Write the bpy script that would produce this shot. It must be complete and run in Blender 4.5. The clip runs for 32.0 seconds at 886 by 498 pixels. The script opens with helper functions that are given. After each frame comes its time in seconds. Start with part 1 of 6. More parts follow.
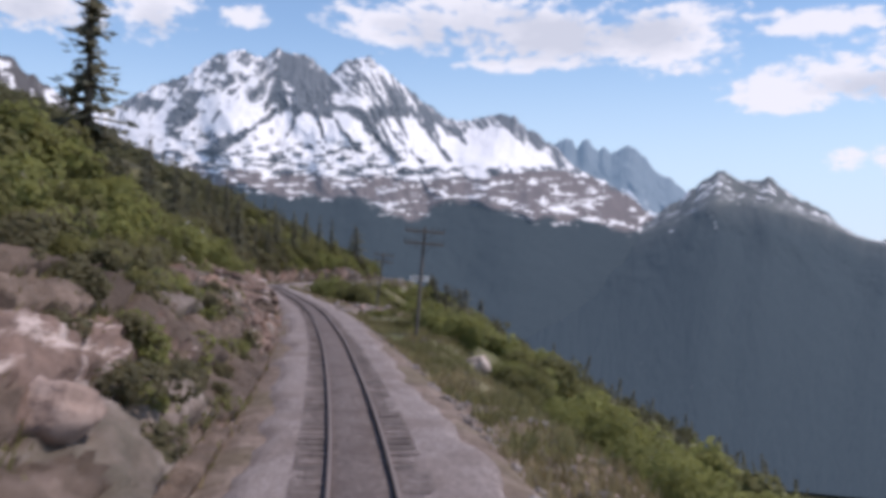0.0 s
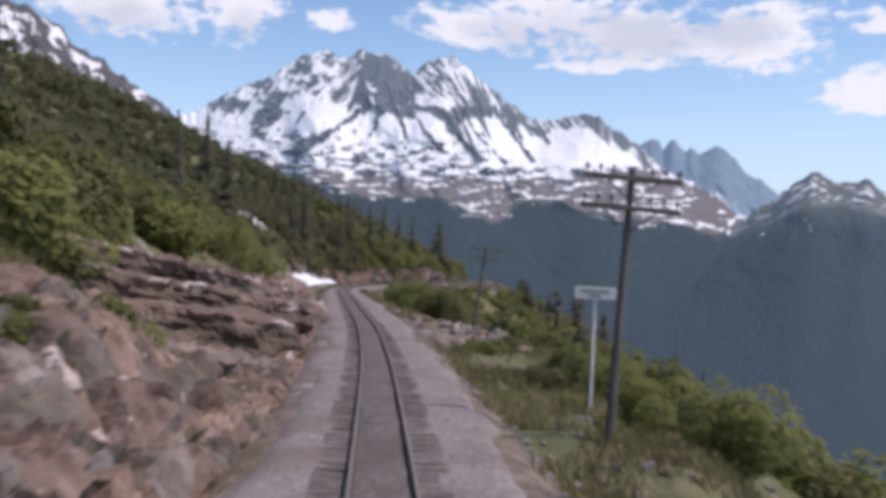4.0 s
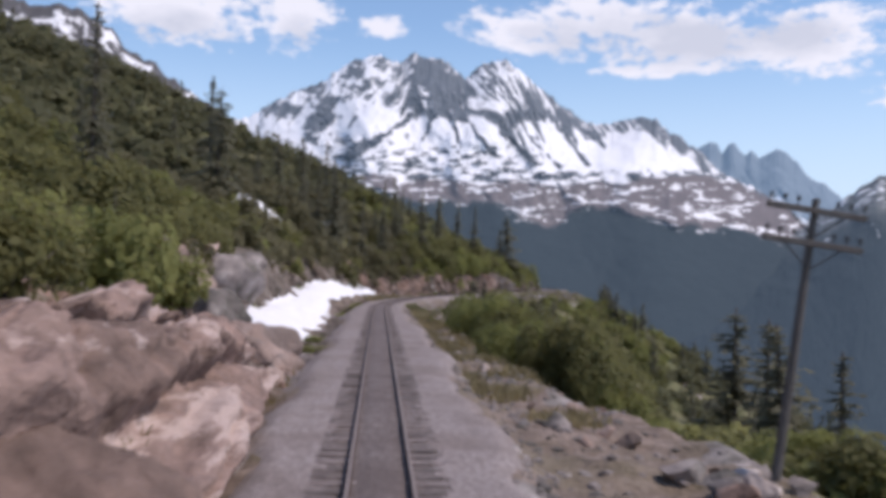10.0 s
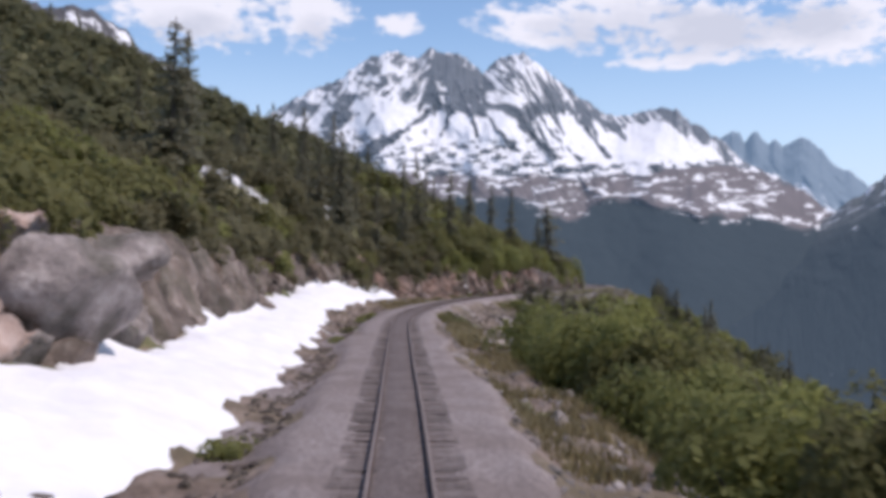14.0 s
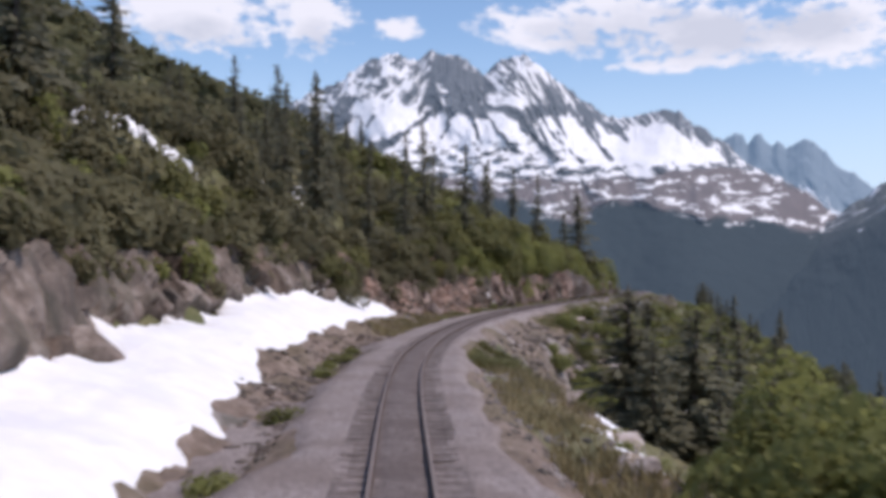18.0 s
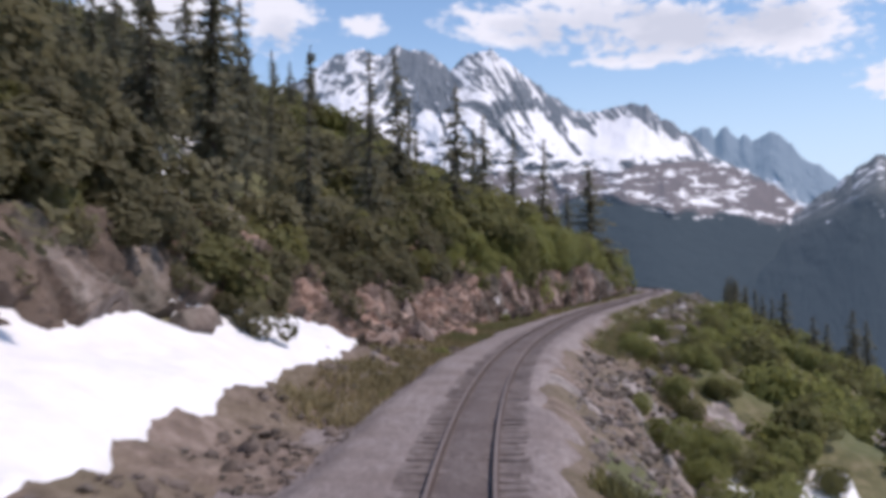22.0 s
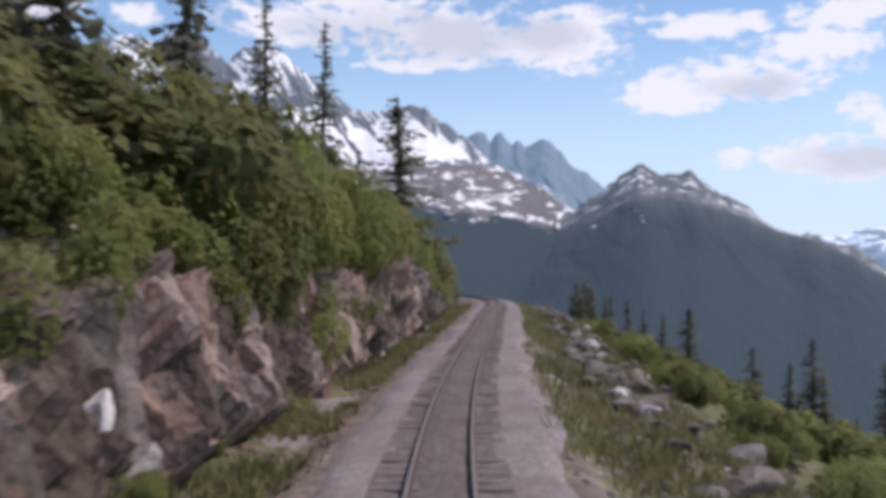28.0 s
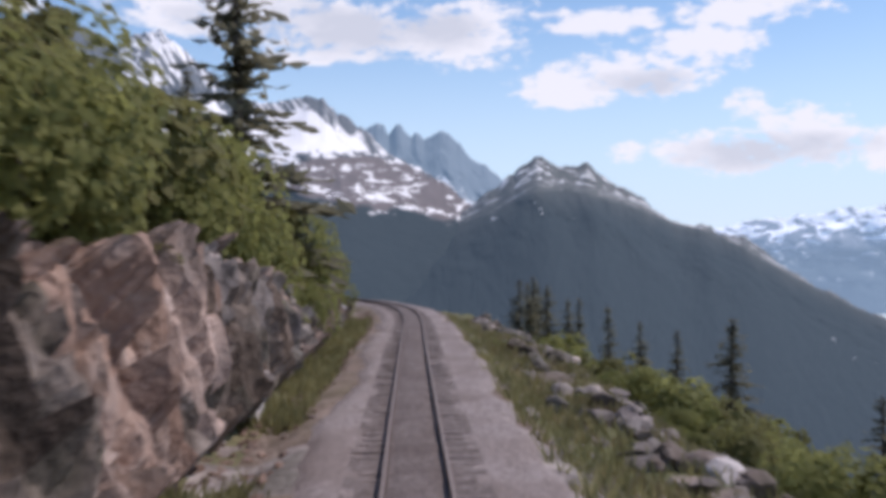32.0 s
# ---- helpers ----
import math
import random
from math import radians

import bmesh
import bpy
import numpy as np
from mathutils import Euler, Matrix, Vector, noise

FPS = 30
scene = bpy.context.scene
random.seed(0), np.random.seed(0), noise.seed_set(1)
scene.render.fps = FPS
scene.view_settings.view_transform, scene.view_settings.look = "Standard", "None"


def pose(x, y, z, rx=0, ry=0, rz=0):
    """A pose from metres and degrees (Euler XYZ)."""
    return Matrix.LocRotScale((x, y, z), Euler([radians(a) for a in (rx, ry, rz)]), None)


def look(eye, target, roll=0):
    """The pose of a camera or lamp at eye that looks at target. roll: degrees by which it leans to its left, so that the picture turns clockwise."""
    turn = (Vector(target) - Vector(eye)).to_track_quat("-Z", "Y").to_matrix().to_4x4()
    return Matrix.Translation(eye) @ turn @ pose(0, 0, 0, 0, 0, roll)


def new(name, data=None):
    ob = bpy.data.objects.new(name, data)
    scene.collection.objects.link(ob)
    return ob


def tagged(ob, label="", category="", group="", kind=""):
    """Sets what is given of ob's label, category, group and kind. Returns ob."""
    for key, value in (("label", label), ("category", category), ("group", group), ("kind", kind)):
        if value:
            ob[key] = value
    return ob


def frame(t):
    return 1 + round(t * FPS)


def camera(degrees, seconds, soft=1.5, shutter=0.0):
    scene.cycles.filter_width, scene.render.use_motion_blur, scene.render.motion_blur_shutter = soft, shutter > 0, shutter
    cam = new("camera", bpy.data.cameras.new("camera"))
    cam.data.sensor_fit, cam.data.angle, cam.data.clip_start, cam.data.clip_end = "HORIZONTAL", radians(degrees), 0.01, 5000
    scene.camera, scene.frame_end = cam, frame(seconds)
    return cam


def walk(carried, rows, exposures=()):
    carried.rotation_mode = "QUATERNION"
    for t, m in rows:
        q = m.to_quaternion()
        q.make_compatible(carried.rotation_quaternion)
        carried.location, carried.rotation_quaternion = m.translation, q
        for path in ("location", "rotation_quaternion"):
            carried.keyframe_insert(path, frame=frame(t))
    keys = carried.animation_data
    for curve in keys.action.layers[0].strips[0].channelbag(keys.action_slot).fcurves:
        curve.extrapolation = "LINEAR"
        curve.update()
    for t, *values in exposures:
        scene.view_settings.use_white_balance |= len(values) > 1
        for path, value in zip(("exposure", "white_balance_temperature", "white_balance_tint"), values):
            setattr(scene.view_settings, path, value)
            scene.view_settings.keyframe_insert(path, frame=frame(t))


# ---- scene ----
cam = camera(48.95, 32.0, soft=4.7, shutter=0.7)
PATH = [
    (0, pose(-0.019, -0.002, 3.109, 91.26, -0.69, 2.09)),
    (0.5, pose(-0.423, 4.063, 3.109, 91.30, -0.74, 2.80)),
    (1, pose(-0.899, 8.181, 3.109, 91.24, -0.83, 3.47)),
    (1.5, pose(-1.439, 12.354, 3.109, 91.19, -0.88, 4.26)),
    (2, pose(-2.039, 16.581, 3.109, 91.26, -0.81, 4.97)),
    (2.5, pose(-2.692, 20.841, 3.109, 91.23, -0.86, 5.49)),
    (3, pose(-3.382, 25.113, 3.109, 91.27, -0.37, 6.08)),
    (3.5, pose(-4.093, 29.401, 3.109, 91.26, -0.85, 6.42)),
    (5.5, pose(-7.107, 46.495, 3.109, 91.37, -1.67, 7.62)),
    (6, pose(-7.908, 50.694, 3.109, 91.40, -1.32, 8.01)),
    (6.5, pose(-8.708, 54.845, 3.109, 91.35, -1.75, 8.19)),
    (7, pose(-9.502, 58.930, 3.109, 91.27, -1.51, 8.34)),
    (7.5, pose(-10.294, 62.949, 3.109, 91.43, -1.91, 8.59)),
    (8, pose(-11.096, 66.898, 3.109, 91.43, -1.22, 8.98)),
    (8.5, pose(-11.916, 70.806, 3.109, 91.42, -1.64, 9.12)),
    (9, pose(-12.745, 74.701, 3.109, 91.48, -1.32, 9.43)),
    (9.5, pose(-13.583, 78.585, 3.109, 91.50, -1.59, 9.64)),
    (10, pose(-14.440, 82.454, 3.109, 91.53, -1.47, 9.92)),
    (10.5, pose(-15.322, 86.315, 3.109, 91.48, -1.44, 10.31)),
    (11, pose(-16.232, 90.173, 3.109, 91.36, -1.33, 10.70)),
    (11.5, pose(-17.167, 94.028, 3.109, 91.41, -1.06, 10.99)),
    (12, pose(-18.108, 97.886, 3.109, 91.36, -0.81, 11.26)),
    (12.5, pose(-19.050, 101.756, 3.109, 91.28, -0.55, 11.42)),
    (13, pose(-19.997, 105.647, 3.109, 91.26, -0.44, 11.21)),
    (13.5, pose(-20.950, 109.556, 3.109, 91.18, -0.23, 11.21)),
    (14, pose(-21.906, 113.486, 3.109, 91.31, -0.37, 11.14)),
    (14.5, pose(-22.867, 117.438, 3.109, 91.28, -0.32, 11.15)),
    (16.5, pose(-26.756, 133.487, 3.109, 91.29, -0.40, 11.21)),
    (17, pose(-27.755, 137.572, 3.109, 91.31, -0.25, 11.07)),
    (17.5, pose(-28.773, 141.690, 3.109, 91.49, -0.52, 11.11)),
    (18, pose(-29.795, 145.844, 3.109, 91.52, -0.24, 11.18)),
    (18.5, pose(-30.810, 150.005, 3.109, 91.39, -0.54, 11.17)),
    (19, pose(-31.812, 154.141, 3.109, 91.30, -0.28, 11.10)),
    (19.5, pose(-32.806, 158.253, 3.109, 91.44, -0.41, 11.08)),
    (20, pose(-33.799, 162.337, 3.109, 91.45, -0.06, 11.04)),
    (20.5, pose(-34.787, 166.433, 3.109, 91.49, -0.00, 10.98)),
    (21, pose(-35.762, 170.578, 3.109, 91.54, 0.64, 10.59)),
    (21.5, pose(-36.697, 174.780, 3.109, 91.50, 0.55, 10.07)),
    (22, pose(-37.563, 179.043, 3.109, 91.35, 0.58, 9.33)),
    (22.5, pose(-38.330, 183.353, 3.109, 91.32, 0.51, 8.40)),
    (23, pose(-38.983, 187.692, 3.109, 91.33, 0.62, 6.99)),
    (23.5, pose(-39.539, 192.055, 3.109, 91.30, 0.97, 5.65)),
    (24, pose(-40.004, 196.439, 3.109, 91.32, 0.90, 4.29)),
    (24.5, pose(-40.385, 200.823, 3.109, 91.32, 0.95, 3.16)),
    (25, pose(-40.683, 205.189, 3.109, 91.21, 0.81, 2.05)),
    (25.5, pose(-40.902, 209.536, 3.109, 91.25, 0.57, 1.07)),
    (27.5, pose(-40.946, 226.901, 3.109, 91.28, 0.36, -2.87)),
    (28, pose(-40.756, 231.288, 3.109, 91.29, 0.11, -3.72)),
    (28.5, pose(-40.531, 235.687, 3.109, 91.26, 0.78, -4.46)),
    (29, pose(-40.271, 240.087, 3.109, 91.17, 0.74, -5.16)),
    (29.5, pose(-39.968, 244.489, 3.109, 91.12, 0.36, -5.95)),
    (30, pose(-39.599, 248.889, 3.109, 91.20, 0.54, -6.65)),
    (30.5, pose(-39.164, 253.298, 3.109, 91.08, 0.81, -7.37)),
    (31, pose(-38.671, 257.726, 3.109, 90.96, 0.90, -8.25)),
    (31.5, pose(-38.121, 262.173, 3.109, 90.91, 0.83, -9.12)),
    (32, pose(-37.520, 266.638, 3.109, 90.85, 0.68, -9.62)),
]
walk(cam, PATH, exposures=[(0, 0.07, 6350, 22), (32, 0.07, 6350, 22)])

# ---- light ----
SUN_TURN, SUN_HIGH = 95.0, 56.0      # degrees to the right of +y, and above the horizon
world = bpy.data.worlds.new("sky")
scene.world = world
world.use_nodes = True
wt = world.node_tree
wt.nodes.clear()


def wmath(op, a, b=None, clamp=False):
    n = wt.nodes.new("ShaderNodeMath")
    n.operation, n.use_clamp = op, clamp
    for i, v in enumerate((a, b)):
        if v is None:
            continue
        if isinstance(v, (int, float)):
            n.inputs[i].default_value = v
        else:
            wt.links.new(v, n.inputs[i])
    return n.outputs[0]


sky = wt.nodes.new("ShaderNodeTexSky")
sky.sky_type, sky.sun_disc = "NISHITA", False
sky.sun_elevation, sky.sun_rotation = radians(SUN_HIGH), radians(SUN_TURN)
sky.air_density, sky.dust_density, sky.ozone_density = 1.0, 0.15, 2.0
coord = wt.nodes.new("ShaderNodeTexCoord")
split = wt.nodes.new("ShaderNodeSeparateXYZ")
wt.links.new(coord.outputs["Generated"], split.inputs[0])
flat = wmath("MAXIMUM", wmath("SQRT", wmath("ADD", wmath("MULTIPLY", split.outputs[0], split.outputs[0]), wmath("MULTIPLY", split.outputs[1], split.outputs[1]))), 0.02)
sky_a = wmath("MULTIPLY", wmath("ARCTAN2", split.outputs[0], split.outputs[1]), 57.2958)
sky_e = wmath("MULTIPLY", wmath("ARCTAN2", split.outputs[2], flat), 57.2958)


def cloud_noise(scale_a, scale_e, size, detail, shift=0.0):
    join = wt.nodes.new("ShaderNodeCombineXYZ")
    wt.links.new(wmath("MULTIPLY", sky_a, scale_a), join.inputs[0])
    wt.links.new(wmath("MULTIPLY", wmath("ADD", sky_e, shift), scale_e), join.inputs[1])
    n = wt.nodes.new("ShaderNodeTexNoise")
    n.inputs["Scale"].default_value, n.inputs["Detail"].default_value, n.inputs["Roughness"].default_value = size, detail, 0.6
    wt.links.new(join.outputs[0], n.inputs["Vector"])
    return n.outputs["Fac"]


ragged = cloud_noise(0.5, 1.0, 0.42, 7)
below = cloud_noise(0.5, 1.0, 0.42, 7, -0.9)


def cloud_bank(a, e, half_a, half_e):
    x = wmath("DIVIDE", wmath("SUBTRACT", sky_a, a), half_a)
    y = wmath("DIVIDE", wmath("SUBTRACT", sky_e, e), half_e)
    return wmath("SUBTRACT", 1.0, wmath("ADD", wmath("MULTIPLY", x, x), wmath("MULTIPLY", y, y)))


# cloud banks over the valley: direction, height, half width, half depth in degrees
BANKS = [(-26.1, 14.6, 5.6, 2.3), (-19.0, 14.4, 2.6, 2.0), (-13.9, 14.2, 1.5, .7), (-6.0, 14.4, 3.4, 1.2), (-1.4, 14.3, 6.3, 1.8), (4.0, 13.7, 7.3, 2.0), (2.4, 12.0, 4.2, .5), (10.3, 13.3, 5.6, 1.9),
         (17.5, 10.0, 3.6, 1.2), (21.3, 10.8, 5.0, 1.5), (24.4, 12.1, 3.6, 1.0), (20.3, 6.2, 1.3, .7), (27.1, 8.7, 1.7, 1.1), (25.8, 6.2, 3.8, 1.4), (30.2, 7.0, 3.0, 1.9), (18.8, 13.8, 4.0, .8), (28.0, 13.9, 5.3, 1.0)]
# cloud outside the stretch of sky over the valley
BANKS += [(9.0, 22.0, 40.0, 5.0), (40.0, 6.0, 8.0, 2.5), (-60, 18, 30, 6), (110, 22, 40, 8), (200, 25, 50, 9)]
cover = None
for bank in BANKS:
    b = cloud_bank(*bank)
    cover = b if cover is None else wmath("MAXIMUM", cover, b)
fine = cloud_noise(0.9, 1.7, 1.0, 7)
rough_edge = wmath("ADD", wmath("MULTIPLY", wmath("SUBTRACT", ragged, 0.5), 2.2), wmath("MULTIPLY", wmath("SUBTRACT", fine, 0.5), 1.9))
dense = wmath("ADD", wmath("MULTIPLY", wmath("MAXIMUM", cover, -1.5), 0.6), rough_edge)
mask_ramp = wt.nodes.new("ShaderNodeMapRange")
mask_ramp.inputs["From Min"].default_value, mask_ramp.inputs["From Max"].default_value = -0.1, 0.5
mask_ramp.interpolation_type = "SMOOTHSTEP"
wt.links.new(dense, mask_ramp.inputs["Value"])
# thicker cloud is greyer underneath
thick = wt.nodes.new("ShaderNodeMapRange")
thick.inputs["From Min"].default_value, thick.inputs["From Max"].default_value = 0.0, 0.8
deep = None
for bank in [(-0.5, 13.9, 6.0, 1.6), (4.5, 13.3, 6.5, 1.7), (9.0, 13.6, 4.0, 1.4), (21.5, 10.2, 3.4, 0.9), (-18.6, 13.8, 1.7, 1.2), (-26.0, 13.4, 4.0, 1.2), (28.0, 6.0, 6.0, 1.2), (9.0, 24.0, 45.0, 7.0)]:
    b = cloud_bank(*bank)
    deep = b if deep is None else wmath("MAXIMUM", deep, b)
wt.links.new(wmath("ADD", wmath("MULTIPLY", wmath("MAXIMUM", deep, -1.5), 0.8), wmath("MULTIPLY", wmath("SUBTRACT", below, 0.5), 2.2)), thick.inputs["Value"])
cloud_mix = wt.nodes.new("ShaderNodeMixRGB")
cloud_mix.inputs[1].default_value, cloud_mix.inputs[2].default_value = (7.0, 7.25, 7.5, 1), (5.0, 5.4, 5.9, 1)
wt.links.new(thick.outputs[0], cloud_mix.inputs[0])
sky_tint = wt.nodes.new("ShaderNodeMixRGB")
sky_tint.blend_type = "MULTIPLY"
sky_tint.inputs[0].default_value, sky_tint.inputs[2].default_value = 1.0, (1.12, 1.22, 1.2, 1)
wt.links.new(sky.outputs[0], sky_tint.inputs[1])
sky_mix = wt.nodes.new("ShaderNodeMixRGB")
# pale blue haze low over the valley
haze = wt.nodes.new("ShaderNodeMapRange")
haze.interpolation_type = "SMOOTHSTEP"
for key, value in (("From Min", 2.0), ("From Max", 15.0), ("To Min", 0.8), ("To Max", 0.0)):
    haze.inputs[key].default_value = value
wt.links.new(sky_e, haze.inputs["Value"])
hazy = wt.nodes.new("ShaderNodeMixRGB")
hazy.inputs[2].default_value = (4.9, 6.3, 7.6, 1)
wt.links.new(haze.outputs[0], hazy.inputs[0])
wt.links.new(sky_tint.outputs[0], hazy.inputs[1])
wt.links.new(wmath("MULTIPLY", mask_ramp.outputs[0], 0.94), sky_mix.inputs[0])
wt.links.new(hazy.outputs[0], sky_mix.inputs[1])
wt.links.new(cloud_mix.outputs[0], sky_mix.inputs[2])
back = wt.nodes.new("ShaderNodeBackground")
back.inputs["Strength"].default_value = 0.12
wt.links.new(sky_mix.outputs[0], back.inputs["Color"])
wout = wt.nodes.new("ShaderNodeOutputWorld")
wt.links.new(back.outputs[0], wout.inputs["Surface"])

sun = new("sun", bpy.data.lights.new("sun", "SUN"))
sun.data.energy, sun.data.angle, sun.data.color = 3.2, radians(3.0), (1.0, 0.93, 0.8)
_a, _e = radians(SUN_TURN), radians(SUN_HIGH)
sun.matrix_world = look((math.sin(_a) * math.cos(_e) * 50, math.cos(_a) * math.cos(_e) * 50, math.sin(_e) * 50), (0, 0, 0))

# ---- materials ----


def ramped(name, colours, scale, rough=0.9, bump=0.3, bump_scale=None, stretch=(1, 1, 1), metal=0.0, large=None, per_object=0.0, gloss=0.3):
    """Noise at two scales through a colour ramp, with fine relief; large: (colour, scale, amount) of wide stains."""
    m = bpy.data.materials.new(name)
    m.use_nodes = True
    t = m.node_tree
    b = t.nodes["Principled BSDF"]
    b.inputs["Roughness"].default_value, b.inputs["Metallic"].default_value = rough, metal
    b.inputs["Specular IOR Level"].default_value = gloss
    geo = t.nodes.new("ShaderNodeNewGeometry")
    mapping = t.nodes.new("ShaderNodeMapping")
    mapping.inputs["Scale"].default_value = stretch
    t.links.new(geo.outputs["Position"], mapping.inputs["Vector"])
    n = t.nodes.new("ShaderNodeTexNoise")
    n.inputs["Scale"].default_value, n.inputs["Detail"].default_value, n.inputs["Roughness"].default_value = scale, 8, 0.65
    t.links.new(mapping.outputs[0], n.inputs["Vector"])
    r = t.nodes.new("ShaderNodeValToRGB")
    el = r.color_ramp.elements
    while len(el) < len(colours):
        el.new(0.5)
    for i, c in enumerate(colours):
        el[i].position = 0.3 + 0.4 * i / max(1, len(colours) - 1)
        el[i].color = (*c, 1)
    t.links.new(n.outputs["Fac"], r.inputs[0])
    colour = r.outputs[0]
    if large:
        n2 = t.nodes.new("ShaderNodeTexNoise")
        n2.inputs["Scale"].default_value, n2.inputs["Detail"].default_value = large[1], 5
        t.links.new(geo.outputs["Position"], n2.inputs["Vector"])
        mr = t.nodes.new("ShaderNodeMapRange")
        mr.inputs["From Min"].default_value, mr.inputs["From Max"].default_value, mr.inputs["To Max"].default_value = 0.45, 0.62, large[2]
        t.links.new(n2.outputs["Fac"], mr.inputs["Value"])
        mx = t.nodes.new("ShaderNodeMixRGB")
        mx.inputs[2].default_value = (*large[0], 1)
        t.links.new(mr.outputs[0], mx.inputs[0])
        t.links.new(colour, mx.inputs[1])
        colour = mx.outputs[0]
    if per_object:
        oi = t.nodes.new("ShaderNodeObjectInfo")
        hs = t.nodes.new("ShaderNodeHueSaturation")
        mr = t.nodes.new("ShaderNodeMapRange")
        mr.inputs["To Min"].default_value, mr.inputs["To Max"].default_value = 1 - per_object, 1 + per_object
        t.links.new(oi.outputs["Random"], mr.inputs["Value"])
        t.links.new(mr.outputs[0], hs.inputs["Value"])
        t.links.new(colour, hs.inputs["Color"])
        colour = hs.outputs[0]
    t.links.new(colour, b.inputs["Base Color"])
    if bump:
        n3 = t.nodes.new("ShaderNodeTexNoise")
        n3.inputs["Scale"].default_value, n3.inputs["Detail"].default_value = bump_scale or scale * 3, 6
        t.links.new(mapping.outputs[0], n3.inputs["Vector"])
        bp = t.nodes.new("ShaderNodeBump")
        bp.inputs["Strength"].default_value, bp.inputs["Distance"].default_value = bump, 0.3 / (bump_scale or scale * 3) * 3
        t.links.new(n3.outputs["Fac"], bp.inputs["Height"])
        t.links.new(bp.outputs[0], b.inputs["Normal"])
    return m


def leafy(name, dark, light, clear=0.45):
    """Foliage that lets some light through; each leaf island and each plant differs a little."""
    m = bpy.data.materials.new(name)
    m.use_nodes = True
    t = m.node_tree
    b = t.nodes["Principled BSDF"]
    b.inputs["Roughness"].default_value, b.inputs["Specular IOR Level"].default_value = 0.6, 0.2
    geo = t.nodes.new("ShaderNodeNewGeometry")
    n = t.nodes.new("ShaderNodeTexNoise")
    n.inputs["Scale"].default_value, n.inputs["Detail"].default_value = 0.11, 6
    t.links.new(geo.outputs["Position"], n.inputs["Vector"])
    add = t.nodes.new("ShaderNodeMath")
    add.operation = "MULTIPLY_ADD"
    add.inputs[1].default_value = 0.45
    t.links.new(geo.outputs["Random Per Island"], add.inputs[0])
    mr = t.nodes.new("ShaderNodeMapRange")
    mr.inputs["From Min"].default_value, mr.inputs["From Max"].default_value, mr.inputs["To Max"].default_value = 0.35, 0.65, 0.55
    t.links.new(n.outputs["Fac"], mr.inputs["Value"])
    t.links.new(mr.outputs[0], add.inputs[2])
    mx = t.nodes.new("ShaderNodeMixRGB")
    mx.inputs[1].default_value, mx.inputs[2].default_value = (*dark, 1), (*light, 1)
    t.links.new(add.outputs[0], mx.inputs[0])
    t.links.new(mx.outputs[0], b.inputs["Base Color"])
    tr = t.nodes.new("ShaderNodeBsdfTranslucent")
    t.links.new(mx.outputs[0], tr.inputs["Color"])
    ms = t.nodes.new("ShaderNodeMixShader")
    ms.inputs[0].default_value = clear
    t.links.new(b.outputs[0], ms.inputs[1])
    t.links.new(tr.outputs[0], ms.inputs[2])
    t.links.new(ms.outputs[0], t.nodes["Material Output"].inputs["Surface"])
    return m


GRAVEL = ramped("grey_ballast", [(0.12, 0.097, 0.091), (0.25, 0.207, 0.196), (0.42, 0.357, 0.343)], 9, bump=0.9, bump_scale=16, large=((0.17, 0.13, 0.115), 0.45, 0.6))
BED = ramped("oily_track_bed", [(0.075, 0.06, 0.056), (0.15, 0.12, 0.112), (0.25, 0.21, 0.2)], 8, bump=0.8, bump_scale=16, large=((0.1, 0.075, 0.068), 0.7, 0.6))
TIE = ramped("weathered_tie", [(0.09, 0.07, 0.064), (0.16, 0.13, 0.12), (0.25, 0.21, 0.2)], 5, bump=0.5, stretch=(1, 1, 6), per_object=0.35)
RUST = ramped("rusty_rail", [(0.04, 0.026, 0.022), (0.09, 0.058, 0.046)], 12, rough=0.75, bump=0.2)
STEEL = ramped("worn_rail_head", [(0.17, 0.128, 0.11), (0.3, 0.236, 0.208)], 6, rough=0.6, bump=0.05, metal=0.35)
EARTH = ramped("stony_earth", [(0.095, 0.07, 0.053), (0.19, 0.14, 0.112), (0.32, 0.25, 0.21)], 1.6, bump=0.9, bump_scale=5, large=((0.12, 0.1, 0.05), 0.22, 0.5))
GRASS = ramped("rough_grass", [(0.085, 0.082, 0.04), (0.145, 0.132, 0.066), (0.225, 0.19, 0.115)], 1.2, bump=0.8, bump_scale=7, large=((0.085, 0.1, 0.035), 0.12, 0.6))
PINK_ROCK = ramped("pink_granite", [(0.15, 0.105, 0.085), (0.34, 0.245, 0.205), (0.56, 0.44, 0.39)], 1.1, bump=0.6, bump_scale=4, large=((0.11, 0.085, 0.075), 0.55, 0.85), per_object=0.2)
GREY_ROCK = ramped("grey_granite", [(0.1, 0.085, 0.08), (0.25, 0.21, 0.195), (0.45, 0.395, 0.37)], 1.1, bump=0.6, bump_scale=4, large=((0.07, 0.065, 0.05), 0.6, 0.7), per_object=0.22)
# darker granite; the shade under scrub and ledges is put into its colour
DARK_ROCK = ramped("dark_shaded_granite", [(0.07, 0.053, 0.045), (0.165, 0.128, 0.108), (0.3, 0.25, 0.222)], 1.1, bump=0.6, bump_scale=4, large=((0.07, 0.062, 0.045), 0.5, 0.7), per_object=0.25)
RED_ROCK = ramped("rusty_broken_rock", [(0.125, 0.072, 0.054), (0.27, 0.175, 0.134), (0.44, 0.33, 0.28)], 1.4, bump=0.6, bump_scale=5, large=((0.12, 0.09, 0.08), 0.7, 0.7), per_object=0.25)
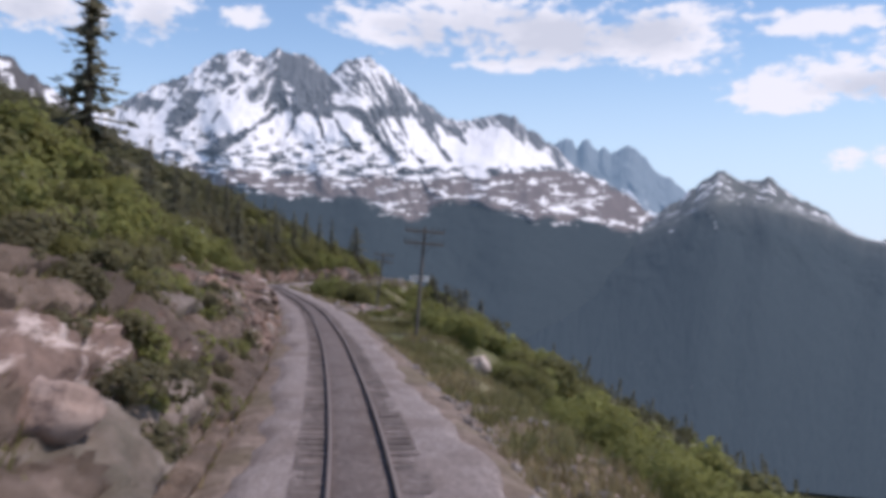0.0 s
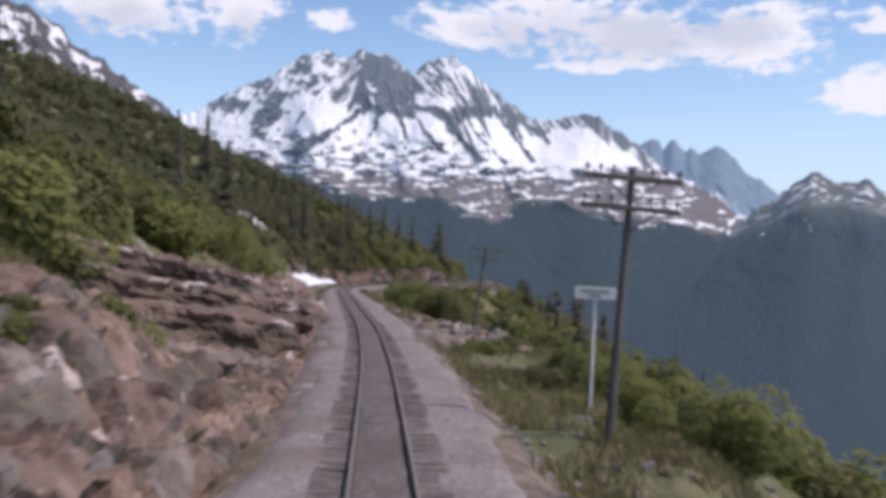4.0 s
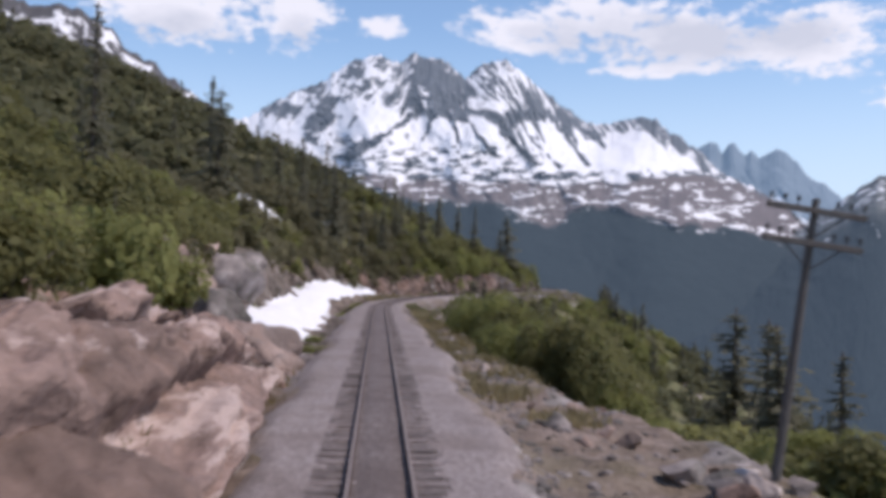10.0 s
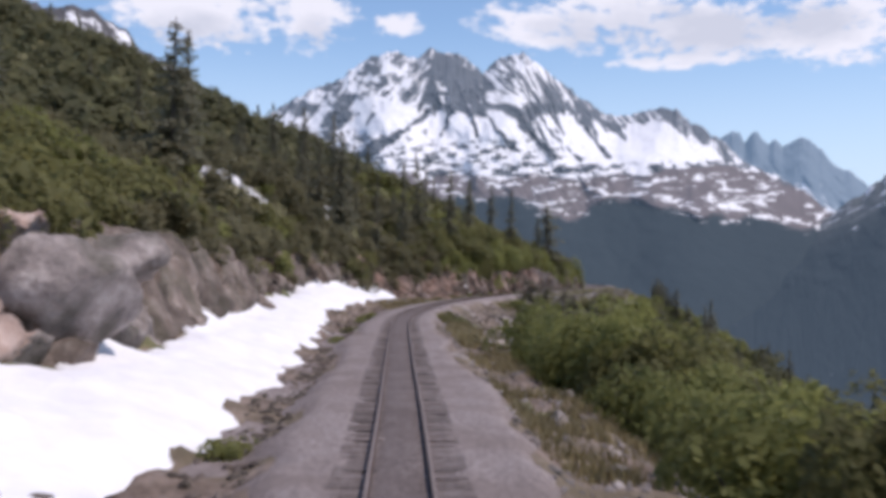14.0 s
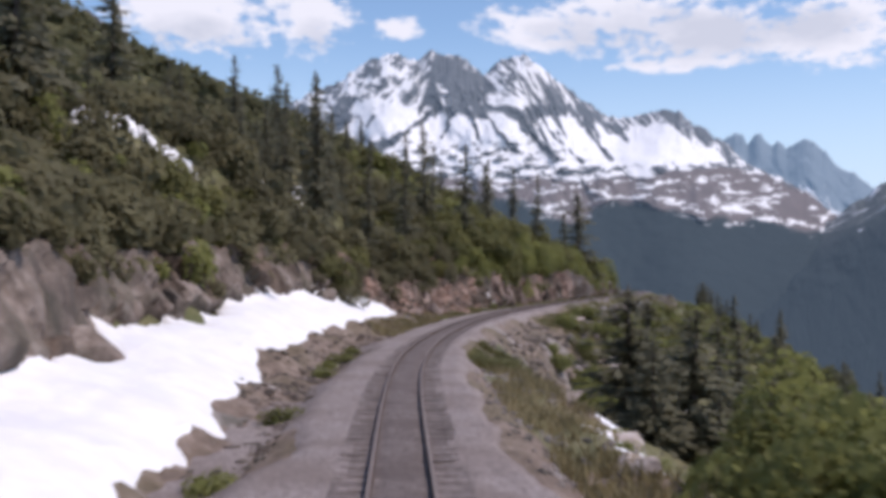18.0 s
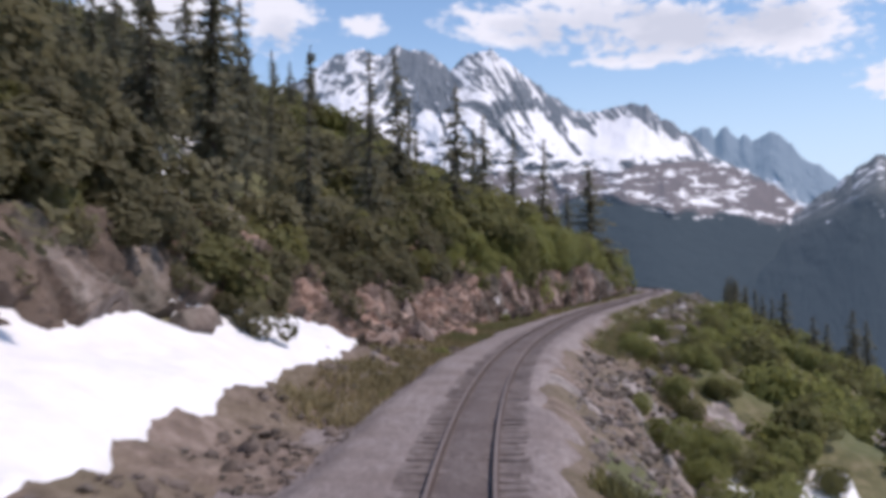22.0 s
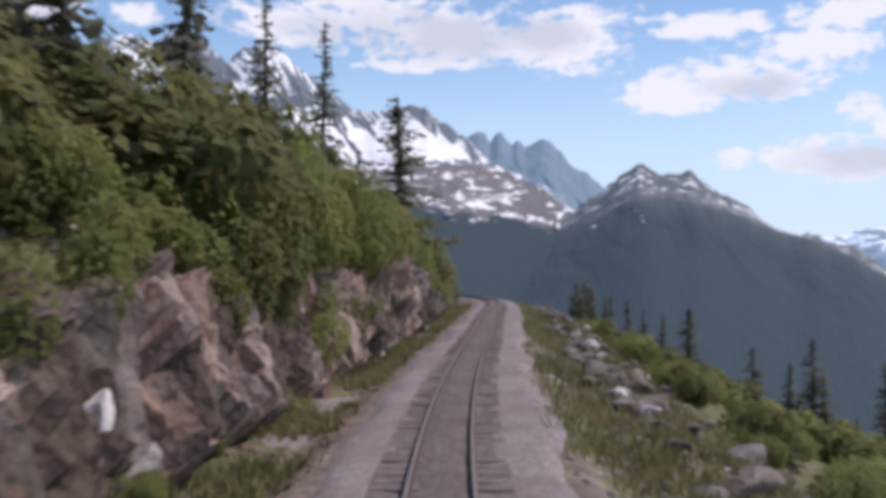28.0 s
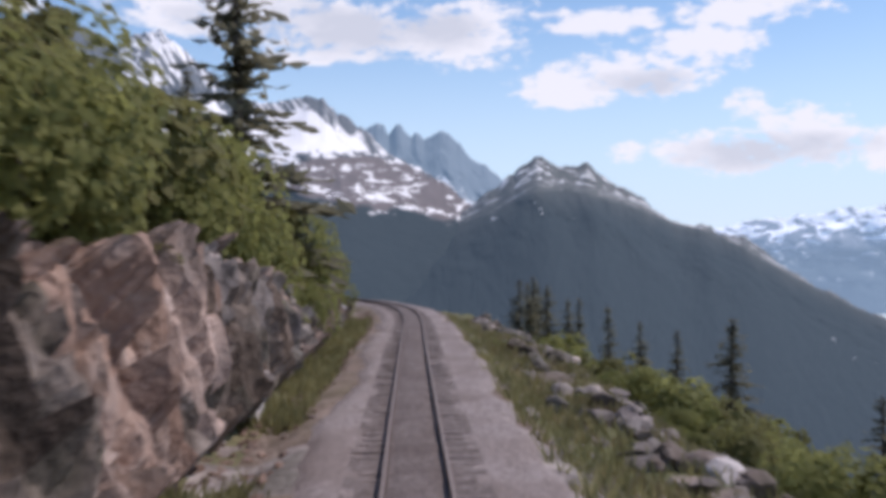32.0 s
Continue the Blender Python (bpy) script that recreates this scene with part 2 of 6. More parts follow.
BROWN_ROCK = ramped("brown_weathered_granite", [(0.06, 0.043, 0.033), (0.125, 0.09, 0.07), (0.23, 0.17, 0.14)], 1.1, bump=0.7, bump_scale=4, large=((0.085, 0.062, 0.048), 0.5, 0.75), per_object=0.25)
PALE_PINK = ramped("pale_worn_granite", [(0.26, 0.2, 0.175), (0.46, 0.375, 0.33), (0.62, 0.54, 0.5)], 1.1, bump=0.5, bump_scale=4, large=((0.15, 0.12, 0.105), 0.6, 0.75), per_object=0.15)


def lichened(name, dark, pale, share, scale=0.24):
    """Granite under brown lichen, with sharp-edged patches of bare pale stone drawn out along the bank."""
    m = ramped(name, [tuple(c * .6 for c in dark), dark, tuple(c * 1.6 for c in dark)], 1.3, bump=0.7, bump_scale=4, per_object=0.2)
    t = m.node_tree
    b = t.nodes["Principled BSDF"]
    under = b.inputs["Base Color"].links[0].from_socket
    geo, mp = t.nodes.new("ShaderNodeNewGeometry"), t.nodes.new("ShaderNodeMapping")
    mp.inputs["Scale"].default_value, mp.inputs["Rotation"].default_value = (1.6, .6, 2.2), (0, 0, radians(-12))
    t.links.new(geo.outputs["Position"], mp.inputs["Vector"])
    n = t.nodes.new("ShaderNodeTexNoise")
    n.inputs["Scale"].default_value, n.inputs["Detail"].default_value, n.inputs["Roughness"].default_value = scale, 9, .68
    t.links.new(mp.outputs[0], n.inputs["Vector"])
    mr = t.nodes.new("ShaderNodeMapRange")
    mr.inputs["From Min"].default_value, mr.inputs["From Max"].default_value = share, share + .035
    t.links.new(n.outputs["Fac"], mr.inputs["Value"])
    tone = t.nodes.new("ShaderNodeMixRGB")
    tone.inputs[1].default_value, tone.inputs[2].default_value = (*tuple(c * .75 for c in pale), 1), (*pale, 1)
    fine = t.nodes.new("ShaderNodeTexNoise")
    fine.inputs["Scale"].default_value, fine.inputs["Detail"].default_value = 3.0, 6
    t.links.new(geo.outputs["Position"], fine.inputs["Vector"])
    t.links.new(fine.outputs["Fac"], tone.inputs[0])
    mx = t.nodes.new("ShaderNodeMixRGB")
    t.links.new(mr.outputs[0], mx.inputs[0])
    t.links.new(under, mx.inputs[1])
    t.links.new(tone.outputs[0], mx.inputs[2])
    t.links.new(mx.outputs[0], b.inputs["Base Color"])
    return m


LICHEN = lichened("lichened_granite", (0.17, 0.115, 0.094), (0.56, 0.45, 0.41), .56)
LICHEN_PINK = lichened("lichened_pink_granite", (0.22, 0.15, 0.125), (0.5, 0.38, 0.335), .53)
PALE_ROCK = ramped("pale_rock", [(0.36, 0.31, 0.29), (0.58, 0.52, 0.5), (0.72, 0.68, 0.66)], 1.5, bump=0.5, per_object=0.12)
SNOW = ramped("old_snow", [(0.74, 0.72, 0.73), (0.84, 0.83, 0.85)], 0.9, rough=0.7, bump=0.25, bump_scale=2.0, large=((0.7, 0.66, 0.65), 0.8, 0.35))
ALDER = leafy("alder_leaves", (0.128, 0.124, 0.052), (0.235, 0.226, 0.09), 0.6)
BRIGHT = leafy("young_willow_leaves", (0.16, 0.166, 0.055), (0.3, 0.305, 0.11), 0.6)
SPRUCE = leafy("spruce_needles", (0.15, 0.143, 0.1), (0.24, 0.228, 0.155), 0.6)
DUSKY = leafy("dull_olive_leaves", (0.11, 0.109, 0.06), (0.18, 0.174, 0.09), 0.6)
UMBER = leafy("brown_olive_scrub", (0.135, 0.123, 0.073), (0.225, 0.206, 0.115), 0.6)
MEADOW = leafy("low_green_grass", (0.13, 0.125, 0.05), (0.31, 0.28, 0.13), 0.45)
DRY = leafy("dry_grass", (0.17, 0.14, 0.065), (0.36, 0.29, 0.16), 0.4)
BARK = ramped("grey_bark", [(0.07, 0.055, 0.045), (0.19, 0.16, 0.14)], 6, bump=0.5, stretch=(1, 1, 0.2))
POLE = ramped("weathered_pole_wood", [(0.075, 0.066, 0.06), (0.16, 0.142, 0.13)], 4, bump=0.4, stretch=(1, 1, 0.15))
WHITE = ramped("weathered_white_paint", [(0.6, 0.58, 0.56), (0.76, 0.74, 0.72)], 5, rough=0.6, bump=0.1)
FADED = ramped("faded_grey_lettering", [(0.13, 0.13, 0.135), (0.22, 0.22, 0.22)], 8, rough=0.6, bump=0.1)
DARK = ramped("dull_black_paint", [(0.03, 0.03, 0.032), (0.06, 0.06, 0.06)], 8, rough=0.6, bump=0.1)

# ---- numbers: noise, the line of the track, the lie of the land ----


def lattice(ix, iy, seed):
    n = (ix * 374761393 + iy * 668265263 + seed * 2147483647) & 0x7FFFFFFF
    n = ((n ^ (n >> 13)) * 1274126177) & 0x7FFFFFFF
    n = ((n ^ (n >> 15)) * 668265263) & 0x7FFFFFFF
    return ((n ^ (n >> 16)) & 0xFFFF) / 65535.0


def vnoise(x, y, seed=0):
    x, y = np.asarray(x, float), np.asarray(y, float)
    ix, iy = np.floor(x).astype(np.int64), np.floor(y).astype(np.int64)
    fx, fy = x - ix, y - iy
    fx, fy = fx * fx * (3 - 2 * fx), fy * fy * (3 - 2 * fy)
    a, b = lattice(ix, iy, seed), lattice(ix + 1, iy, seed)
    c, d = lattice(ix, iy + 1, seed), lattice(ix + 1, iy + 1, seed)
    return (a * (1 - fx) + b * fx) * (1 - fy) + (c * (1 - fx) + d * fx) * fy - 0.5


def fbm(x, y, seed=0, octaves=5, gain=0.5):
    total, amp = 0.0, 1.0
    for k in range(octaves):
        total = total + amp * vnoise(x * 2 ** k + 17.3 * k, y * 2 ** k - 9.1 * k, seed + k)
        amp *= gain
    return total


def ramp01(x, a, b):
    t = np.clip((np.asarray(x, float) - a) / (b - a), 0, 1)
    return t * t * (3 - 2 * t)


# heading of the track in degrees to the left of +y, every 8 m from 10 m behind the start
HEADING = [2.89, 4.7, 6.57, 7.99, 9.08, 9.53, 9.85, 10.65, 10.92, 11.15, 11.86, 12.18, 12.88, 13.66, 13.67, 13.69, 13.67, 13.65, 13.56, 13.89, 13.74, 13.57, 13.65, 13.03, 11.18, 8.44, 6.17, 4.21, 2.31, 0.39, -1.96, -2.96, -3.83, -5.4, -6.69, -7.79, -7.92, -7.64, -7.73, -7.76, -7.88, -7.96, -7.0, -5, -1, 5, 12, 20, 28, 36, 42, 46, 50, 52]
STEP = 0.5
line_s = np.arange(-60, 460, STEP)
knots = np.arange(-10, -10 + 8 * len(HEADING), 8.0)
_u = np.clip((line_s + STEP / 2 - knots[0]) / 8.0, 0, len(HEADING) - 1.001)
_i = np.floor(_u).astype(int)
_u = _u - _i
_y, _m = np.array(HEADING), np.gradient(np.array(HEADING))
line_a = np.radians((2 * _u ** 3 - 3 * _u ** 2 + 1) * _y[_i] + (_u ** 3 - 2 * _u ** 2 + _u) * _m[_i] + (3 * _u ** 2 - 2 * _u ** 3) * _y[_i + 1] + (_u ** 3 - _u ** 2) * _m[_i + 1])
line_x = np.concatenate([[0], np.cumsum(-np.sin(line_a) * STEP)])[:-1]
line_y = np.concatenate([[0], np.cumsum(np.cos(line_a) * STEP)])[:-1]
_k = int(np.searchsorted(line_s, 0))
line_x, line_y = line_x - line_x[_k], line_y - line_y[_k]
MEAN = radians(5.0)


def plan(s, u):
    """Plan position of a point s metres along the track and u metres to its right."""
    s, u = np.asarray(s, float), np.asarray(u, float)
    sc = np.clip(s, line_s[0], line_s[-1])
    x, y, a = np.interp(sc, line_s, line_x), np.interp(sc, line_s, line_y), np.interp(sc, line_s, line_a)
    over = s - sc
    w = ramp01(np.abs(u), 30, 130)
    a2 = a * (1 - w) + MEAN * w
    near = np.clip(u, -30, 30)
    far_u = u - near
    x = x - np.sin(MEAN) * over + np.cos(a) * near + np.cos(a2) * far_u
    y = y + np.cos(MEAN) * over + np.sin(a) * near + np.sin(a2) * far_u
    return x, y


# left bank along the track: s, foot of the bank, height and run of the rock step, slope above it
BANK = np.array([(-40, 2.7, 2.2, 2.6, .62), (20, 2.6, 2.3, 2.6, .62), (54, 2.6, 1.9, 2.6, .6), (61, 2.7, 1.0, 4.2, .5), (67, 2.9, .9, 5.0, .42), (73, 2.9, 1.2, 4.2, .42), (80, 2.7, 1.8, 2.6, .43), (100, 2.7, 2.0, 1.9, .42), (116, 3.6, 0.9, 2.2, .42), (127, 9.6, 2.0, 1.6, .44), (138, 8.8, 1.9, 1.6, .46), (152, 7.9, 2.0, 1.7, .48), (172, 8.3, 2.0, 1.7, .54),
                 (182, 10.0, 1.8, 1.8, .62), (200, 10.2, 1.8, 1.8, .72), (220, 9.6, 1.8, 1.8, .72), (231, 6.4, 1.4, 3.0, .8), (243, 5.4, 1.6, 2.4, .8), (250, 5.0, 2.4, 1.4, .72), (265, 4.3, 2.6, 1.1, .72), (276, 4.2, 3.1, 1.0, .7), (292, 4.1, 3.1, 1.0, .68), (300, 4.1, 2.2, 1.1, .66), (308, 4.3, 1.5, 1.2, .62), (325, 4.6, 1.4, 1.3, .6), (345, 4.7, 2.0, 2, .5)])
# outer edge: s, width of the level shelf beside the track
SHELF = np.array([(-40, 5.0), (40, 5.0), (51, 5.6), (59, 8.5), (108, 8.8), (120, 6.0), (150, 4.8), (184, 4.6), (195, 3.9), (212, 3.9), (228, 5.0), (250, 5.6), (340, 5.6)])


def land(s, u):
    """Height of the ground."""
    s, u = np.asarray(s, float), np.asarray(u, float)
    nose = np.maximum(0, s - 352) * 1.3
    foot, high, run, slope = (np.interp(s, BANK[:, 0], BANK[:, i]) for i in (1, 2, 3, 4))
    d = -u
    base = -0.28 - 0.3 * ramp01(d, 2.2, 3.0)
    step = high * ramp01(d, foot, foot + run)
    up = np.maximum(0, d - foot - run * 0.7)
    rise = slope * np.minimum(up, 10) + np.minimum(slope, .5) * np.maximum(0, up - 10) * 0.94
    bench = 1.9 * np.clip((d - 3.8) / 6.6, 0, 1) * ramp01(s, 118, 130) * (1 - ramp01(s, 218, 233))
    rise = rise + 3.4 * np.exp(-((s - 212) / 17) ** 2 - ((d - 18.5) / 6.5) ** 2)
    rise = np.where(rise > 70, 70 + (rise - 70) * 0.3, rise)
    left = base + bench + step + rise + fbm(s / 9, u / 9, 3) * np.minimum(up * 0.22, 3.5) + fbm(s / 1.7, u / 1.7, 5, 4) * ramp01(d, 2.6, 5) * 0.7
    v = np.maximum(0, u - np.interp(s, SHELF[:, 0], SHELF[:, 1]))
    brink = 2.3 - 0.75 * ramp01(s, 168, 192) * (1 - ramp01(s, 240, 256))
    right = -0.28 - 0.6 * ramp01(u, brink, brink + 1.3) - 0.2 * ramp01(u, 3.5, 6.5) - 0.56 * v + fbm(s / 11, u / 11, 8) * np.minimum(v * 0.2, 3.0) + fbm(s / 1.9, u / 1.9, 9, 4) * ramp01(u, 2.8, 5) * 0.55
    # washed-out gully below the outer edge
    gully = ramp01(s, 188, 207) * (1 - ramp01(s, 227, 243))
    right = right - gully * (.9 * ramp01(u, 2.3, 3.8) + 2.5 * ramp01(u, 3.4, 7.6) * (1 - .7 * ramp01(u, 12, 26)))
    z = np.where(u < 0, left, right)
    z = z - 0.5 * nose * ramp01(nose, 0, 30)
    floor = -330 + fbm(s / 300, u / 300, 21) * 30
    return np.where(z < floor + 60, floor + 60 * np.exp(np.minimum(0, (z - floor - 60) / 60)), z)


def spot(s, u, lift=0.0):
    x, y = plan(s, u)
    return float(x), float(y), float(land(s, u)) + lift


def turn_at(s):
    return math.degrees(float(np.interp(s, line_s, line_a)))


def mesh_of(name, verts, faces, smooth=True):
    me = bpy.data.meshes.new(name)
    me.from_pydata([tuple(v) for v in np.asarray(verts).tolist()], [], np.asarray(faces).tolist() if not isinstance(faces, list) else faces)
    if smooth:
        me.polygons.foreach_set("use_smooth", np.ones(len(me.polygons), bool))
    me.update()
    return me


def grid_faces(n, m, flip=False):
    i, j = np.meshgrid(np.arange(n - 1), np.arange(m - 1), indexing="ij")
    a = (i * m + j).ravel()
    q = np.stack([a, a + m, a + m + 1, a + 1], 1)
    return q[:, ::-1] if flip else q


def put(name, me, mats, parent=None, label="", category="", group="", kind=""):
    ob = new(name, me)
    for m in mats if isinstance(mats, (list, tuple)) else [mats]:
        if len(me.materials) < len(mats if isinstance(mats, (list, tuple)) else [mats]):
            me.materials.append(m)
    if parent is not None:
        ob.parent = parent
    return tagged(ob, label, category, group, kind)


def part(name, bm, material, parent, label=""):
    me = bpy.data.meshes.new(name)
    bm.to_mesh(me)
    bm.free()
    return put(name, me, material, parent, label)


def box_into(bm, size, at=(0, 0, 0), bevel=0.0, turn=None):
    made = bmesh.ops.create_cube(bm, size=1.0)["verts"]
    m = Matrix.Translation(at) @ (turn if turn is not None else Matrix()) @ Matrix.Diagonal((*size, 1))
    bmesh.ops.transform(bm, matrix=m, verts=made)
    if bevel:
        edges = list({e for v in made for e in v.link_edges})
        bmesh.ops.bevel(bm, geom=edges, offset=bevel, segments=1, affect="EDGES")
    return made


def tube_into(bm, r1, r2, a, b, sides=8):
    a, b = Vector(a), Vector(b)
    m = Matrix.Translation((a + b) / 2) @ (b - a).to_track_quat("Z", "Y").to_matrix().to_4x4()
    return bmesh.ops.create_cone(bm, cap_ends=True, segments=sides, radius1=r1, radius2=r2, depth=(b - a).length, matrix=m)["verts"]


def quick_mesh(name, verts, quads, smooth=False):
    """A mesh straight from arrays of vertices and four-cornered faces."""
    verts, quads = np.asarray(verts, np.float32), np.asarray(quads, np.int32)
    me = bpy.data.meshes.new(name)
    me.vertices.add(len(verts))
    me.vertices.foreach_set("co", verts.ravel())
    me.loops.add(quads.size)
    me.loops.foreach_set("vertex_index", quads.ravel())
    me.polygons.add(len(quads))
    me.polygons.foreach_set("loop_start", np.arange(0, quads.size, quads.shape[1], dtype=np.int32))
    me.polygons.foreach_set("use_smooth", np.full(len(quads), smooth))
    me.update(calc_edges=True)
    return me


# ---- the land ----
def axis_of(*runs):
    out = [np.arange(a, b, c) for a, b, c in runs]
    return np.concatenate(out)


rows_s = np.concatenate([-60 - 10 * 1.35 ** np.arange(17)[::-1], axis_of((-60, -10, 1.0), (-10, 372, 0.5), (372, 460, 2.0)), 460 + 8 * 1.3 ** np.arange(22)])
cols_u = np.concatenate([-62 - 4 * 1.35 ** np.arange(21)[::-1], axis_of((-62, -25, 1.2), (-25, -12, 0.6), (-12, 12, 0.3), (12, 25, 0.7), (25, 62, 1.5)), 62 + 4 * 1.35 ** np.arange(21)])
gs, gu = np.meshgrid(rows_s, cols_u, indexing="ij")
gx, gy = plan(gs, gu)
ground = put("ground", quick_mesh("ground", np.stack([gx, gy, land(gs, gu)], -1).reshape(-1, 3), grid_faces(len(rows_s), len(cols_u), True), True), [GRASS, EARTH, GREY_ROCK],
             label="steep mountainside of rough grass, stony earth and rock", category="ground", kind="structure")
# bare earth beside the track and in patches, rock where the bank is steep
cs, cu = (gs[:-1, :-1] + gs[1:, 1:]) / 2, (gu[:-1, :-1] + gu[1:, 1:]) / 2
steep = np.abs(land(cs, cu + 0.3) - land(cs, cu - 0.3)) / 0.6
patch = fbm(cs / 6, cu / 6, 31)
kind_of = np.zeros(cs.shape, np.int32)
kind_of[(np.abs(cu) < 8) & (patch > -0.1) & (cs < 232)] = 1
kind_of[(np.abs(cu) < 3.2)] = 1
kind_of[(cs > 116) & (cs < 226) & (cu < -2) & (cu > -6)] = 1
kind_of[(cs > 86) & (cs < 134) & (cu > 2) & (cu < 9)] = 1
kind_of[(cs > 185) & (cu > 2.8) & (cu < 12)] = 0
kind_of[(cs > 196) & (cs < 236) & (cu > 2.2) & (cu < 9) & (patch > -.22)] = 1
kind_of[(steep > 0.95) & (cu < 0) & (cu > -14)] = 2
bare = (cs < 34) & (cu < -2.8) & (cu > -14)
kind_of[bare] = np.where(patch > -0.05, 1, 0)[bare]
kind_of[(patch > 0.33) & (np.abs(cu) < 45) & (cs > 36) & (cs > -50) & (cs < 400)] = 2
kind_of[(cs > 40) & (cs < 86) & (cu > 3.2) & (cu < 14)] = 0
ground.data.polygons.foreach_set("material_index", kind_of.ravel())

# ---- the far mountains: one relief each, from the valley to the ridge and over it ----
EYE = (-20.0, 110.0)


def relief(name, profile, near, far, foot, rows=110, cols=700, jag=0.12, gully=160, seed=0, bow=1.0, rough=1.0, wooded=0.4, timber=None):
    a = np.linspace(profile[0][0], profile[-1][0], cols)
    p = np.array(profile)
    e = np.interp(a, p[:, 0], p[:, 1])
    width = np.ones(13) / 13
    soft_e = np.convolve(np.pad(e, 6, mode="edge"), width, mode="valid")
    e = e + jag * rough * (fbm(a * 1.4, a * 0 + 3, seed + 40, 5, 0.62))
    top, soft_top = np.tan(np.radians(e)) * far + 3, np.tan(np.radians(soft_e)) * far + 3
    t = np.linspace(0, 1, rows)
    aa, tt = np.meshgrid(np.radians(a), t, indexing="ij")
    ridge = soft_top[:, None] + (top - soft_top)[:, None] * tt ** 7
    r = near + (far - near) * tt
    z = foot + (ridge - foot) * tt ** bow
    # spurs and gullies that run down the fall line, finer rock ribs towards the top
    deg = np.degrees(aa)
    lean_out = np.interp(deg, (-30, -14, -11, -6, 6, 20), (0.0, -5.0, 2.0, 6.0, 9.0, 2.0)) * (1 - tt)
    spur = np.abs(fbm((deg - lean_out) * 0.3, tt * 3.8, seed + 1, 4)) * 2 - 0.35
    rib = np.abs(fbm((deg - lean_out) * 0.9, tt * 12.0, seed + 2, 5, 0.6)) * 2 - 0.3
    knob = fbm(deg * 0.8, tt * 16, seed + 3, 5, 0.6)
    hump = np.sin(np.pi * np.clip(tt, 0, 1)) ** 0.8 * (0.1 + 0.9 * ramp01(tt, wooded - 0.1, wooded + 0.15))
    slope_of = z / r
    r = r - gully * (spur * 2.2 + rib * 0.8) * hump
    z = slope_of * r + (gully * 0.22 * knob * rough - gully * 0.2 * rib) * hump * (1 - tt) ** 0.5
    over = np.linspace(0.15, 1, 6)
    rb, zb = far + over * (far - near) * 0.12 + 0 * aa[:, :1], top[:, None] - over * (top[:, None] - foot) * 0.6
    ab = np.repeat(aa[:, :1], 6, 1)
    aa, r, z = np.concatenate([aa, ab], 1), np.concatenate([r, rb], 1), np.concatenate([z, zb], 1)
    v = np.stack([EYE[0] + r * np.sin(aa), EYE[1] + r * np.cos(aa), z], -1).reshape(-1, 3)
    me = quick_mesh(name, v, grid_faces(cols, rows + 6, True), True)
    # how far up the slope, and along it, each point lies
    level = tt
    if timber:
        tl = np.interp(a, [q[0] for q in timber], [q[1] for q in timber])[:, None]
        el = np.degrees(np.arctan(slope_of))
        level = np.where(el < tl, 0.42 * np.clip((el + 12) / (tl + 12), 0, 1), 0.42 + 0.58 * (el - tl) / np.maximum(e[:, None] - tl, 0.4))
    up = np.concatenate([level, np.ones((cols, 6))], 1)
    lean_out = np.concatenate([lean_out, lean_out[:, -1:].repeat(6, 1)], 1)
    lie = np.stack([np.degrees(aa), up, np.degrees(aa) - lean_out], -1).reshape(-1, 3)
    me.attributes.new("lie", "FLOAT_VECTOR", "POINT").data.foreach_set("vector", lie.astype(np.float32).ravel())
    return me


